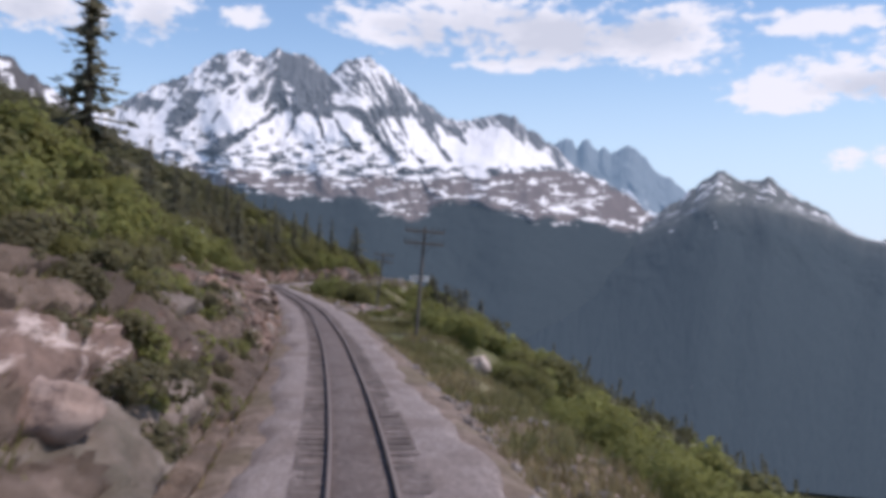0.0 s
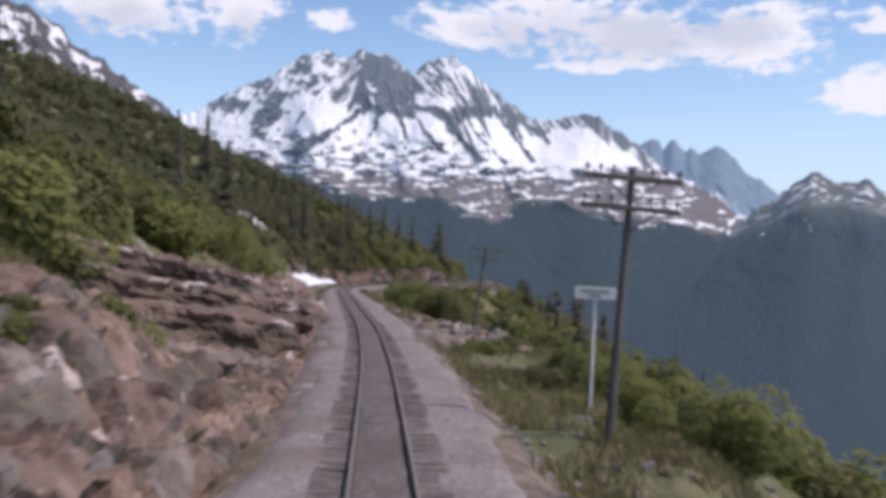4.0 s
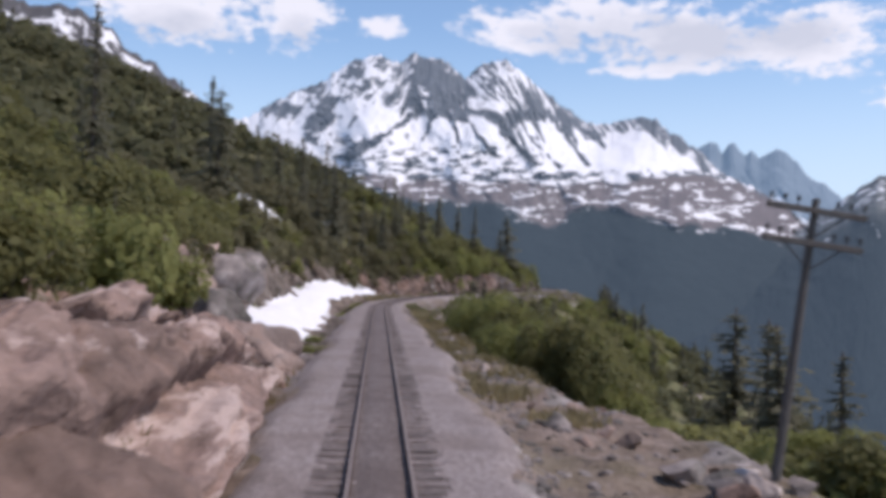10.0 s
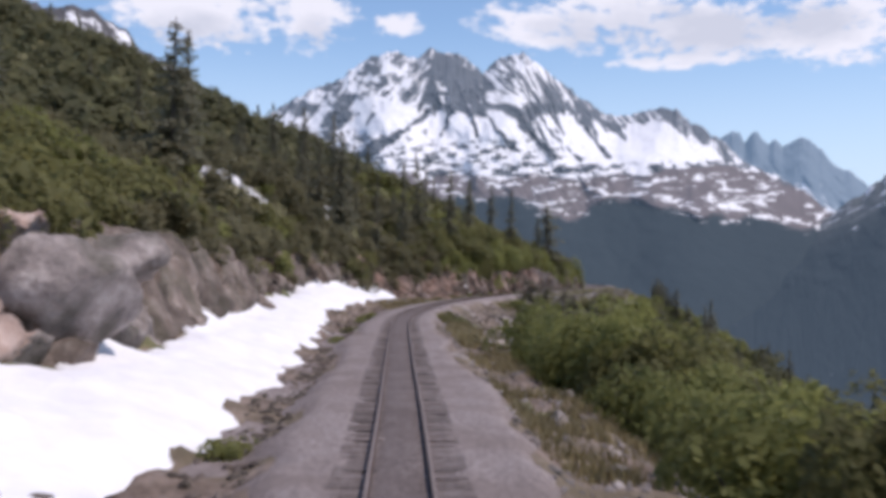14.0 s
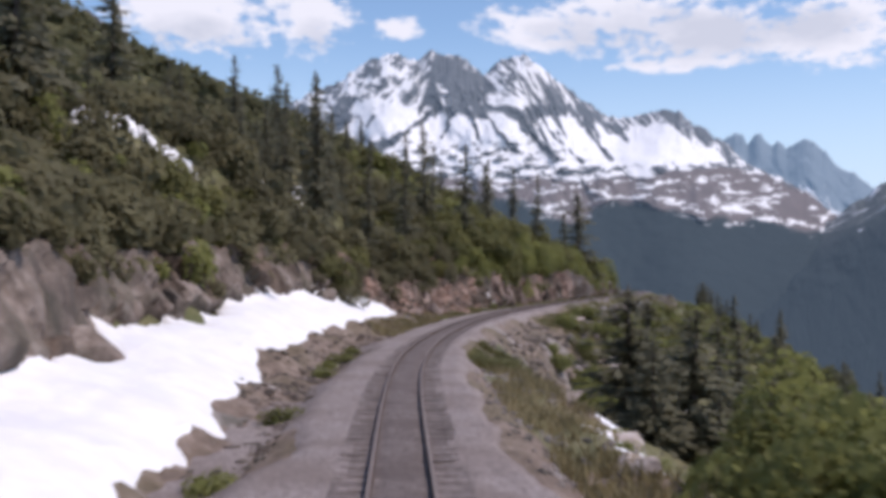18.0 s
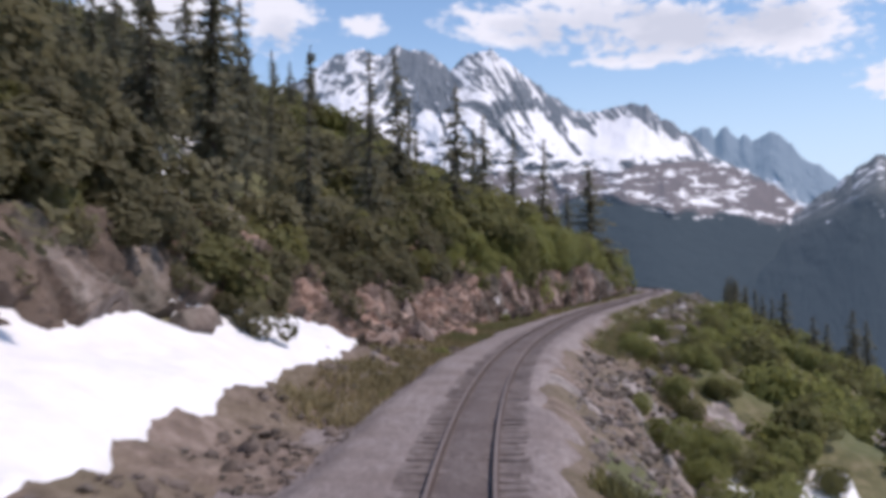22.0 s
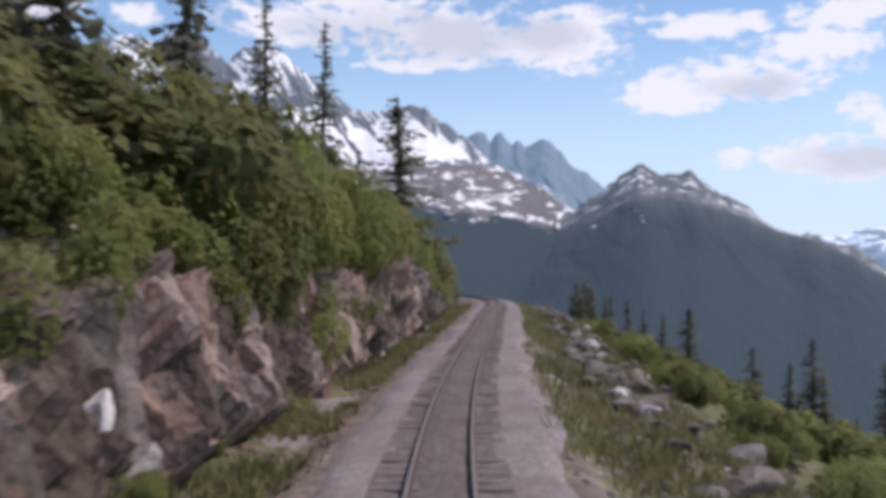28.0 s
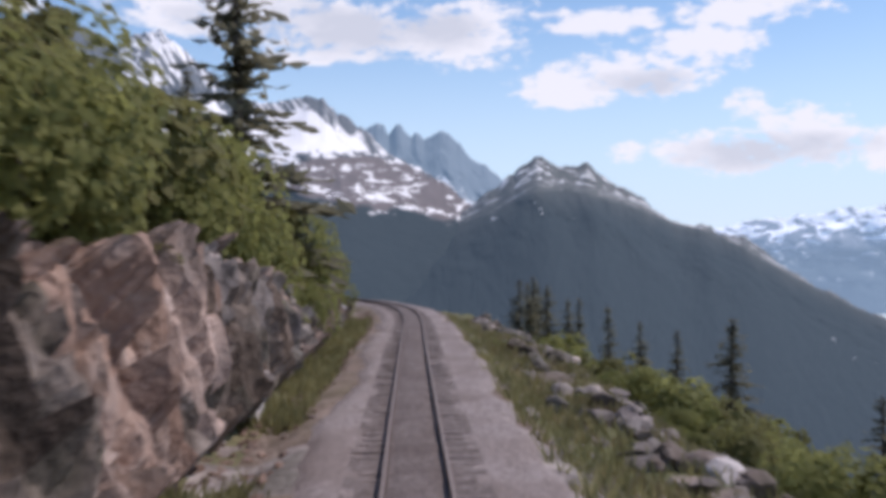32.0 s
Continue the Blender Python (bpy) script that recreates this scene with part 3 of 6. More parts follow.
def mountain_stuff(name, tree_line, lean, levels, rock=((0.05, 0.055, 0.065), (0.15, 0.155, 0.17)), wood=((0.012, 0.02, 0.024), (0.028, 0.038, 0.042)), haze_glow=(0.03, 0.048, 0.07), haze_glow_strength=0.5, snow_to=0.78, streaks=1.0):
    """Forest up to the tree line, then rock with snow in the hollows; levels: (rise, snow) from the foot to the ridge.
    Distance haze is put in as a blue glow of the surface.
    """
    m = bpy.data.materials.new(name)
    m.use_nodes = True
    t = m.node_tree
    b = t.nodes["Principled BSDF"]
    b.inputs["Roughness"].default_value, b.inputs["Specular IOR Level"].default_value = 0.9, 0.1
    lie = t.nodes.new("ShaderNodeAttribute")
    lie.attribute_name = "lie"
    sp = t.nodes.new("ShaderNodeSeparateXYZ")
    t.links.new(lie.outputs["Vector"], sp.inputs[0])

    def noise_of(scale, stretch=(1, 1, 1), detail=8, roughness=0.6):
        mp = t.nodes.new("ShaderNodeMapping")
        mp.inputs["Scale"].default_value = stretch
        t.links.new(lie.outputs["Vector"], mp.inputs["Vector"])
        n = t.nodes.new("ShaderNodeTexNoise")
        n.inputs["Scale"].default_value, n.inputs["Detail"].default_value, n.inputs["Roughness"].default_value = scale, detail, roughness
        t.links.new(mp.outputs[0], n.inputs["Vector"])
        return n.outputs["Fac"]

    def calc(op, a, c=None):
        n = t.nodes.new("ShaderNodeMath")
        n.operation = op
        for i, v in enumerate((a, c)):
            if v is None:
                continue
            if isinstance(v, (int, float)):
                n.inputs[i].default_value = v
            else:
                t.links.new(v, n.inputs[i])
        return n.outputs[0]

    def span(v, a, c, lo=0.0, hi=1.0):
        n = t.nodes.new("ShaderNodeMapRange")
        n.interpolation_type = "SMOOTHSTEP"
        for i, w in zip(("From Min", "From Max", "To Min", "To Max"), (a, c, lo, hi)):
            n.inputs[i].default_value = w
        t.links.new(v, n.inputs["Value"])
        return n.outputs[0]

    def blend(fac, a, c):
        n = t.nodes.new("ShaderNodeMixRGB")
        t.links.new(fac, n.inputs[0])
        for i, v in ((1, a), (2, c)):
            if isinstance(v, tuple):
                n.inputs[i].default_value = (*v, 1)
            else:
                t.links.new(v, n.inputs[i])
        return n.outputs[0]

    rise = calc("ADD", sp.outputs[1], calc("MULTIPLY", sp.outputs[0], lean))
    wavy = calc("ADD", rise, calc("MULTIPLY", calc("SUBTRACT", noise_of(0.35, (1, 14, 0), 5), 0.5), 0.1))
    amount = t.nodes.new("ShaderNodeValToRGB")
    el = amount.color_ramp.elements
    while len(el) < len(levels):
        el.new(0.5)
    for k, (at, value) in enumerate(levels):
        el[k].position = at
        el[k].color = (value, value, value, 1)
    t.links.new(wavy, amount.inputs[0])
    # streaks down the fall line that lean away from the summits, and flecks along the ledges
    field = noise_of(1.0, (0.0, 9.0, 0.55), 6, 0.55)
    streak = calc("ADD", calc("MULTIPLY", noise_of(1.0, (0.0, 14.0 * streaks, 1.5), 8, 0.62), 0.62), calc("MULTIPLY", field, 0.42))
    fleck = calc("ADD", calc("MULTIPLY", noise_of(1.0, (1.3, 55.0, 0.0), 8, 0.62), 0.75), calc("MULTIPLY", field, 0.25))
    ledge = span(wavy, 0.55, 0.75)
    mixed = calc("ADD", calc("MULTIPLY", calc("SUBTRACT", streak, 0.5), ledge), calc("MULTIPLY", calc("SUBTRACT", fleck, 0.5), calc("SUBTRACT", 1.25, ledge)))
    snow_fac = span(calc("ADD", calc("MULTIPLY", mixed, 2.0), calc("SUBTRACT", amount.outputs[0], 0.5)), -0.05, 0.09)
    rock_c = blend(noise_of(1.6, (1, 16, 0)), rock[0], rock[1])
    wood_c = blend(noise_of(2.0, (1, 19, 0)), wood[0], wood[1])
    c = blend(span(wavy, tree_line - 0.04, tree_line + 0.05), wood_c, rock_c)
    c = blend(snow_fac, c, (snow_to, snow_to * 0.985, snow_to))
    t.links.new(c, b.inputs["Base Color"])
    b.inputs["Emission Color"].default_value, b.inputs["Emission Strength"].default_value = (*haze_glow, 1), haze_glow_strength
    bp = t.nodes.new("ShaderNodeBump")
    bp.inputs["Strength"].default_value, bp.inputs["Distance"].default_value = 0.45, 30.0
    t.links.new(noise_of(2.2, (1, 17, 0)), bp.inputs["Height"])
    t.links.new(bp.outputs[0], b.inputs["Normal"])
    return m


MASSIF = [(-62, 9), (-45, 8.5), (-34, 7.5), (-26, 7.8), (-21.6, 8.8), (-20.6, 9.4), (-19.96, 9.9), (-18.7, 10.55), (-17.35, 11.1), (-16.2, 11.95), (-15.4, 12.4), (-14.0, 12.75), (-13.3, 12.4), (-12.65, 12.4), (-12.0, 12.95), (-11.5, 12.65), (-10.5, 12.7), (-9.7, 12.35), (-8.85, 11.6), (-8.3, 12.1), (-7.75, 12.45), (-7.1, 12.5), (-6.5, 12.7), (-5.45, 11.95),
          (-4.5, 11.1), (-3.1, 10.05), (-1.85, 9.25), (-1.05, 9.05), (.65, 9.3), (1.7, 9.4), (2.35, 9.25), (3.0, 8.7), (3.75, 8.15), (4.9, 7.4), (6, 6.3), (9, 4.7), (11, 3.0), (14, .5), (20, -4)]
SPIKES = [(-3, 6.5), (2, 7.0), (4.3, 7.2), (4.9, 7.75), (5.3, 8.0), (5.75, 7.9), (6.05, 7.2), (6.45, 7.65), (6.75, 7.85), (7.05, 7.5), (7.3, 7.3), (7.6, 7.55), (8.0, 7.15), (8.4, 7.3), (8.8, 7.45), (9.3, 7.3), (9.7, 7.15), (10.1, 6.8), (10.5, 6.25), (10.95, 5.75), (11.5, 5.45), (12.0, 5.25), (12.4, 4.8), (13.3, 4.4), (16, 3.4), (22, 2)]
HILL = [(-16, -11.5), (-8, -6.5), (-1, -2.0), (4, .4), (7, 1.4), (9.6, 2.7), (10.7, 3.35), (11.5, 3.95), (12.8, 4.9), (13.6, 5.6), (14.6, 6.0), (15.5, 5.5), (16.3, 5.35), (17.2, 5.45), (18.0, 4.9), (18.8, 4.25), (19.4, 3.9), (20.15, 3.5), (20.9, 2.9), (21.65, 2.35), (22.4, 2.05), (23.3, 2.1), (24.2, 1.6), (25.35, 1.4), (26.5, .65), (27.3, -.15), (28.2, -.75), (29.5, -1.6), (31.4, -2.55), (34.5, -3.9), (38, -5.5)]
HILL_WOODS = [(-16, 20), (9, 20), (9.6, 2.2), (12, 2.9), (14, 3.9), (16, 4.1), (18, 3.5), (20, 2.9), (22, 1.95), (24, 1.5), (28, -.9), (31, -2.5), (38, -5.5)]
PALE = [(18, 1.0), (22, 1.4), (24.9, 1.85), (26, 2.15), (26.9, 2.3), (28, 2.2), (29.2, 2.45), (30.3, 2.65), (31.1, 2.75), (31.6, 2.55), (34.2, 2.9), (37, 3.6), (41, 3.2), (46, 4.5), (55, 4), (70, 6)]
RIDGE = [(-75, 20), (-50, 18), (-40, 16.2), (-35, 14.2), (-31, 14.1), (-29.2, 12.9), (-28.6, 12.3), (-26.8, 11.4), (-25.8, 10.6), (-24, 9.5), (-22, 8.0), (-19, 6), (-15, 3), (-10, -1)]
# heights in degrees along the main mountain: top of the woods, foot of the snow fields, foot of the bare summit rock
WOODS = [(-62, 7), (-30, 5.4), (-14, 4.7), (-10, 4.4), (-6.4, 4.1), (-3.8, 3.1), (-1.7, 4.0), (2, 3.8), (4, 3.0), (7, 3.1), (9.9, 2.4), (12, 2.4), (20, 1)]
FIELDS = [(-24, 5.9), (-12, 5.7), (-6.2, 5.7), (0, 5.85), (5.3, 6.1), (7, 5.4), (9, 4.5), (12, 3)]
SUMMIT = [(-24, 9.0), (-17, 9.6), (-14.5, 10.6), (-12.5, 9.6), (-10, 9.3), (-8.3, 9.3), (-6.6, 9.1), (-4.6, 9.2), (-3.2, 9.3), (-1.6, 8.7), (.6, 8.7), (2, 8.75), (3.2, 8.0), (4.4, 7.0), (6, 5.8)]
# how much of the summit rock is snowed over
CLAD = [(-24, .4), (-19.5, .3), (-16, .3), (-14, .34), (-12.8, .26), (-11.6, .12), (-9, .1), (-8.4, .44), (-6.0, .4), (-5.2, .2), (-3.5, .16), (3, .2), (4.5, .3)]
# snow fields (+) and bare faces (-): direction, height, half width, half height in degrees, weight
FACES = [(-14.2, 9.3, 1.2, 1.0, .7), (-16.4, 7.9, 1.0, .45, .2), (-17.2, 8.9, 1.2, .42, -.85), (-18.7, 9.9, 1.2, .22, .4), (-10.4, 10.9, 1.5, 1.5, -.5), (-8.2, 11.0, .28, .8, .5), (-4.9, 10.6, .5, .8, -.5), (-6.2, 9.35, 1.7, .4, -.5), (-19.9, 9.2, .7, .5, -.5), (-15.7, 7.6, 1.0, .7, -.6), (-17.8, 8.2, 1.0, .5, -.4)]
# bare ribs, then snow gullies and drifts: from, to (direction, height in degrees), half width, weight
RIBS = [(-12.0, 9.4, -15.7, 6.8, .24, -1.0), (-8.8, 9.4, -6.9, 7.1, .13, -.9), (-9.5, 9.6, -9.2, 8.0, .15, -.9), (-6.9, 9.2, -4.7, 6.8, .14, -.9), (-4.0, 9.8, -1.5, 6.7, .15, -.9), (-3.3, 9.7, -.6, 7.8, .17, -.9), (-5.6, 9.1, -3.2, 6.5, .1, -.7), (-10.7, 9.4, -11.4, 8.1, .12, -.8),
        (-6.0, 4.8, -3.3, 5.1, .08, .8), (-3.0, 3.1, -.7, 4.8, .09, .8), (-.7, 4.8, 2.7, 5.65, .08, .8), (2.7, 5.65, 5.0, 5.1, .09, .8), (.7, 4.5, 3.5, 3.6, .09, .7), (4.2, 4.1, 7.0, 3.3, .1, .8), (7.0, 3.3, 9.4, 2.75, .1, .8), (9.4, 2.75, 11.1, 4.0, .12, .8)]


def main_mountain():
    """The twin-peaked mountain as one relief, with a snow cover that follows its ribs, gullies and ledges."""
    near, far, foot = 2300.0, 4200.0, -330.0
    a = np.concatenate([np.linspace(-62, -26.2, 50), np.linspace(-26, 12, 900), np.linspace(12.3, 20, 24)])
    t = np.concatenate([np.linspace(0, .35, 30, endpoint=False), np.linspace(.35, 1, 210)])

    def along(table):
        return np.interp(a, [q[0] for q in table], [q[1] for q in table])[:, None]

    sky_line = along(MASSIF)
    soft_line = np.convolve(np.pad(sky_line[:, 0], 30, mode="edge"), np.ones(61) / 61, mode="valid")[:, None]
    sky_line = sky_line + .13 * fbm(a * 2.2, a * 0 + 3, 45, 5, .75)[:, None] + .05 - .2 * np.abs(fbm(a * 2.3, a * 0, 46, 4, .6))[:, None]
    A, T = np.meshgrid(a, t, indexing="ij")
    r = near + (far - near) * T
    z = foot + (np.tan(np.radians(soft_line + (sky_line - soft_line) * T ** 12)) * far + 3 - foot) * T
    el = np.degrees(np.arctan(z / r))
    lean = np.interp(A, (-24, -14, -12.3, -11, -7, 0, 8), (-.9, -.8, -.6, .1, .75, .85, .9))
    fall = A - lean * (sky_line - el)
    streak = fbm(fall * 4.2 + .6 * fbm(A * 1.1, el * 1.1, 88, 3), el * 1.1, 81, 6, .75)
    ledge = fbm(A * 1.6 + .5 * fbm(A * 2, el * 2, 90, 2), (el + .05 * np.abs(A + 2)) * 6.5, 82, 5, .62)
    blot = fbm(A * 1.5 + .2 * streak, el * 1.7, 93, 6, .68)
    streak = streak + (1.15 * blot - .65 * streak) * (1 - ramp01(A, -14, -12.5))
    wander = el + .55 * fbm(A * .9, el * .9, 83, 5)
    woods, fields, summit = along(WOODS), along(FIELDS), along(SUMMIT)
    # rock ribs reach down from the summit faces into the snow like the teeth of a comb
    teeth = np.interp(A, (-13, -4, -2.5, 0, 6), (1.5, 1.5, .8, .3, .25)) * ramp01(fbm(fall * 1.7, el * .25, 89, 3, .6), -.05, .35)
    top = ramp01(wander, summit - .2 - teeth, summit + .25 - teeth)
    snowy = ramp01(wander, fields - .12, fields + .12)
    deep = np.interp(A, (-24, -5, -2, 6), (2.5, 2.2, .6, .4))
    low_field = 1 - ramp01(el, fields + .35 * deep, fields + 1.25 * deep)
    amount = (.17 * (1 - snowy) + (.92 - .3 * low_field) * snowy) * (1 - top) + along(CLAD) * top
    grain = streak * (.3 + .85 * top) * snowy + ledge * ((1 - snowy) * .85 + snowy * low_field * .95)
    for a0, e0, ha, he, k in FACES:
        amount = amount + k * np.exp(-(((A + .5 * fbm(A * 1.5, el * 1.5, 91, 4) - a0) / ha) ** 2 + ((el + .5 * fbm(A * 1.5, el * 1.5, 92, 4) - e0) / he) ** 2) ** 1.5)
    for a0, e0, a1, e1, w, k in RIBS:
        da, de = a1 - a0, e1 - e0
        f = np.clip(((A - a0) * da + (el - e0) * de) / (da * da + de * de), 0, 1)
        off = np.hypot(A + .25 * fbm(A * 2, el * 2, 84, 4) - a0 - f * da, el + .25 * fbm(A * 2, el * 2, 85, 4) - e0 - f * de)
        amount = amount + k * np.exp(-(off / w) ** 2)
    snow = ramp01(amount - .5 + grain * 1.2, -.06, .1)
    wood = 1 - ramp01(wander, woods - .1, woods + .25)
    snow = snow * ramp01(wander, woods - .25, woods + .05)
    # rock stands proud of the snow, woods are smooth
    swell = fbm(A * .35, el * .35, 86, 4)
    hump = np.sin(np.pi * T) ** .7
    r2 = r - (150 * swell * (.35 + .65 * (1 - wood)) + 45 * (1 - snow) * (streak + .25) * (1 - wood) * (.15 + .85 * snowy)) * hump
    z = z / r * r2
    over = np.linspace(.15, 1, 4)
    ridge = z[:, -1:]
    A2 = np.concatenate([A, np.repeat(A[:, :1], 4, 1)], 1)
    r2 = np.concatenate([r2, far + over[None] * 320 + 0 * ridge], 1)
    z = np.concatenate([z, ridge - over * (ridge - foot) * .6], 1)
    v = np.stack([EYE[0] + r2 * np.sin(np.radians(A2)), EYE[1] + r2 * np.cos(np.radians(A2)), z], -1).reshape(-1, 3)
    me = quick_mesh("mountain", v, grid_faces(len(a), len(t) + 4, True), True)
    cover = np.stack([snow, 1 - snowy, wood], -1)
    cover = np.concatenate([cover, cover[:, -1:].repeat(4, 1)], 1).reshape(-1, 3)
    me.attributes.new("cover", "FLOAT_VECTOR", "POINT").data.foreach_set("vector", cover.astype(np.float32).ravel())
    m = bpy.data.materials.new("snowy_mountain")
    m.use_nodes = True
    nt = m.node_tree
    b = nt.nodes["Principled BSDF"]
    b.inputs["Roughness"].default_value, b.inputs["Specular IOR Level"].default_value = .9, .1
    at, sp, geo = nt.nodes.new("ShaderNodeAttribute"), nt.nodes.new("ShaderNodeSeparateXYZ"), nt.nodes.new("ShaderNodeNewGeometry")
    at.attribute_name = "cover"
    nt.links.new(at.outputs["Vector"], sp.inputs[0])
    n = nt.nodes.new("ShaderNodeTexNoise")
    n.inputs["Scale"].default_value, n.inputs["Detail"].default_value, n.inputs["Roughness"].default_value = .012, 8, .65
    nt.links.new(geo.outputs["Position"], n.inputs["Vector"])

    def mixed(fac, c1, c2):
        x = nt.nodes.new("ShaderNodeMixRGB")
        nt.links.new(fac, x.inputs[0])
        for i, c in ((1, c1), (2, c2)):
            if isinstance(c, tuple):
                x.inputs[i].default_value = (*c, 1)
            else:
                nt.links.new(c, x.inputs[i])
        return x.outputs[0]

    bare = mixed(n.outputs["Fac"], (.06, .068, .08), (.16, .172, .19))
    bench = mixed(n.outputs["Fac"], (.09, .072, .07), (.19, .155, .15))
    trees = mixed(n.outputs["Fac"], (.014, .02, .022), (.024, .032, .035))
    c = mixed(sp.outputs[1], bare, bench)
    c = mixed(sp.outputs[2], c, trees)
    c = mixed(sp.outputs[0], c, (.75, .735, .745))
    nt.links.new(c, b.inputs["Base Color"])
    # distance haze, put in as a faint blue glow of the surface itself
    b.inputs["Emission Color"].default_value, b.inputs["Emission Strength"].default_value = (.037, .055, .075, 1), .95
    bp = nt.nodes.new("ShaderNodeBump")
    bp.inputs["Strength"].default_value, bp.inputs["Distance"].default_value = .5, 25.0
    nt.links.new(n.outputs["Fac"], bp.inputs["Height"])
    nt.links.new(bp.outputs[0], b.inputs["Normal"])
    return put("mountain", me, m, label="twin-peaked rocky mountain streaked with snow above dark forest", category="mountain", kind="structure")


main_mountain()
put("mountain", relief("mountain", SPIKES, 3600, 4500, -100, 60, 500, 0.26, 34, 15, 1.2, wooded=0.1), mountain_stuff("bare_spires", 0.2, 0.0, ((0.0, 0.3), (0.5, 0.62), (0.66, 0.5), (0.76, 0.2), (1.0, 0.12)), ((0.1, 0.12, 0.14), (0.16, 0.185, 0.21)), haze_glow=(0.085, 0.14, 0.2), haze_glow_strength=1.0), label="row of bare grey rock spires in haze", category="mountain", kind="structure")
put("mountain", relief("mountain", HILL, 1500, 4000, -330, 110, 600, 0.25, 48, 25, wooded=0.55, timber=HILL_WOODS), mountain_stuff("wooded_hill", 0.42, 0.0, ((0.0, 0.0), (0.4, 0.1), (0.52, 0.33), (0.75, 0.4), (1.0, 0.34)), ((0.06, 0.062, 0.06), (0.13, 0.13, 0.12)), ((0.014, 0.02, 0.022), (0.024, 0.032, 0.035)), haze_glow=(0.037, 0.055, 0.075), haze_glow_strength=0.95), label="dark wooded mountain with thin snow near its rocky top", category="mountain", kind="structure")
put("mountain", relief("mountain", PALE, 4000, 4600, -200, 40, 300, 0.2, 60, 35, wooded=0.2), mountain_stuff("hazy_range", 0.6, 0.0, ((0.0, 0.1), (0.6, 0.3), (0.85, 0.5), (1.0, 0.52)), haze_glow=(0.2, 0.3, 0.42), haze_glow_strength=0.9), label="distant pale blue snowy range in haze", category="mountain", kind="structure")
put("mountain", relief("mountain", RIDGE, 1000, 2100, -60, 80, 400, 0.35, 60, 45, wooded=0.5), mountain_stuff("high_ridge", 0.72, 0.0, ((0.0, 0.0), (0.6, 0.15), (0.78, 0.42), (0.9, 0.44), (1.0, 0.3)), ((0.06, 0.055, 0.055), (0.13, 0.12, 0.12)), ((0.03, 0.036, 0.025), (0.06, 0.065, 0.04)), haze_glow_strength=0.25), label="high rocky ridge with snow patches above the hillside", category="mountain", kind="structure")

# ---- the track ----
track = tagged(new("railway_track"), "single narrow-gauge track with rusty rails on weathered wooden ties", "railway track")


def sweep(name, section, s0, s1, step, lift=0.0, shift=0.0):
    s = np.arange(s0, s1, step)
    sec = np.array(section)
    x, y = plan(np.repeat(s[:, None], len(sec), 1), sec[None, :, 0] + shift)
    v = np.stack([x, y, np.repeat(sec[None, :, 1] + lift, len(s), 0)], -1).reshape(-1, 3)
    return quick_mesh(name, v, grid_faces(len(s), len(sec), True))


RAIL = [(-.055, -.135), (-.055, -.125), (-.012, -.105), (-.01, -.04), (-.032, -.03), (-.032, -.008)]
RAIL = RAIL + [(-x, z) for x, z in RAIL[::-1]]
HEAD = [(-.032, -.01), (-.028, 0.0), (.028, 0.0), (.032, -.01)]
for side in (-0.49, 0.49):
    rail = put("rail", sweep("rail", RAIL, -40, 440, 0.5, 0, side), RUST, track)
    put("running_surface", sweep("running_surface", HEAD, -40, 440, 0.5, 0.001, side), STEEL, rail, "bright worn top of the rail")
bm = bmesh.new()
box_into(bm, (2.15, 0.21, 0.16), (0, 0, -0.215), 0.012)
tie_me = bpy.data.meshes.new("tie")
bm.to_mesh(tie_me)
bm.free()
tie_me.materials.append(TIE)
rng = np.random.default_rng(3)
PITCH = 0.575
tie_rows = []
for k in range(int(-36 / PITCH), int(430 / PITCH)):
    s = k * PITCH
    x, y = plan(s, rng.normal(0, 0.035))
    row = (float(x), float(y), float(rng.normal(0, 0.008)), turn_at(s) + rng.normal(0, 0.7))
    if 4 <= s < 4 + 300 * PITCH:
        ob = new("tie", tie_me)
        ob.parent = track
        ob.matrix_basis = pose(row[0], row[1], row[2], 0, 0, row[3])
    else:
        tie_rows.append(row)
tv = np.array([v.co for v in tie_me.vertices])
tf = [list(p.vertices) for p in tie_me.polygons]
allv, allf = [], []
for i, (x, y, z, a) in enumerate(tie_rows):
    c, s_ = math.cos(radians(a)), math.sin(radians(a))
    allv.append(np.stack([x + tv[:, 0] * c - tv[:, 1] * s_, y + tv[:, 0] * s_ + tv[:, 1] * c, tv[:, 2] + z], 1))
    allf += [[j + i * len(tv) for j in f] for f in tf]
put("tie_run", mesh_of("tie_run", np.concatenate(allv), allf, False), TIE, track, "further weathered wooden ties", kind="stuff")

# ballast: a crowned bed with loose stones at its edges
BED_U = np.concatenate([np.linspace(-4.4, -1.2, 17), np.linspace(-1.1, 1.1, 12), np.linspace(1.2, 3.5, 13)])
bs = np.arange(-40, 420, 0.4)
ms, mu = np.meshgrid(bs, BED_U, indexing="ij")
edge_l = np.interp(bs, [60, 120, 150, 225, 250, 280], [1.85, 2.2, 2.2, 2.3, 1.85, 1.65])[:, None] + fbm(bs / 4, bs * 0, 51, 4)[:, None] * 0.6
edge_r = np.interp(bs, [28, 80, 120, 150, 200, 230, 255, 280], [2.0, 2.2, 2.6, 2.2, 1.6, 1.7, 2.2, 2.1])[:, None] + fbm(bs / 4, bs * 0, 52, 4)[:, None] * 0.6
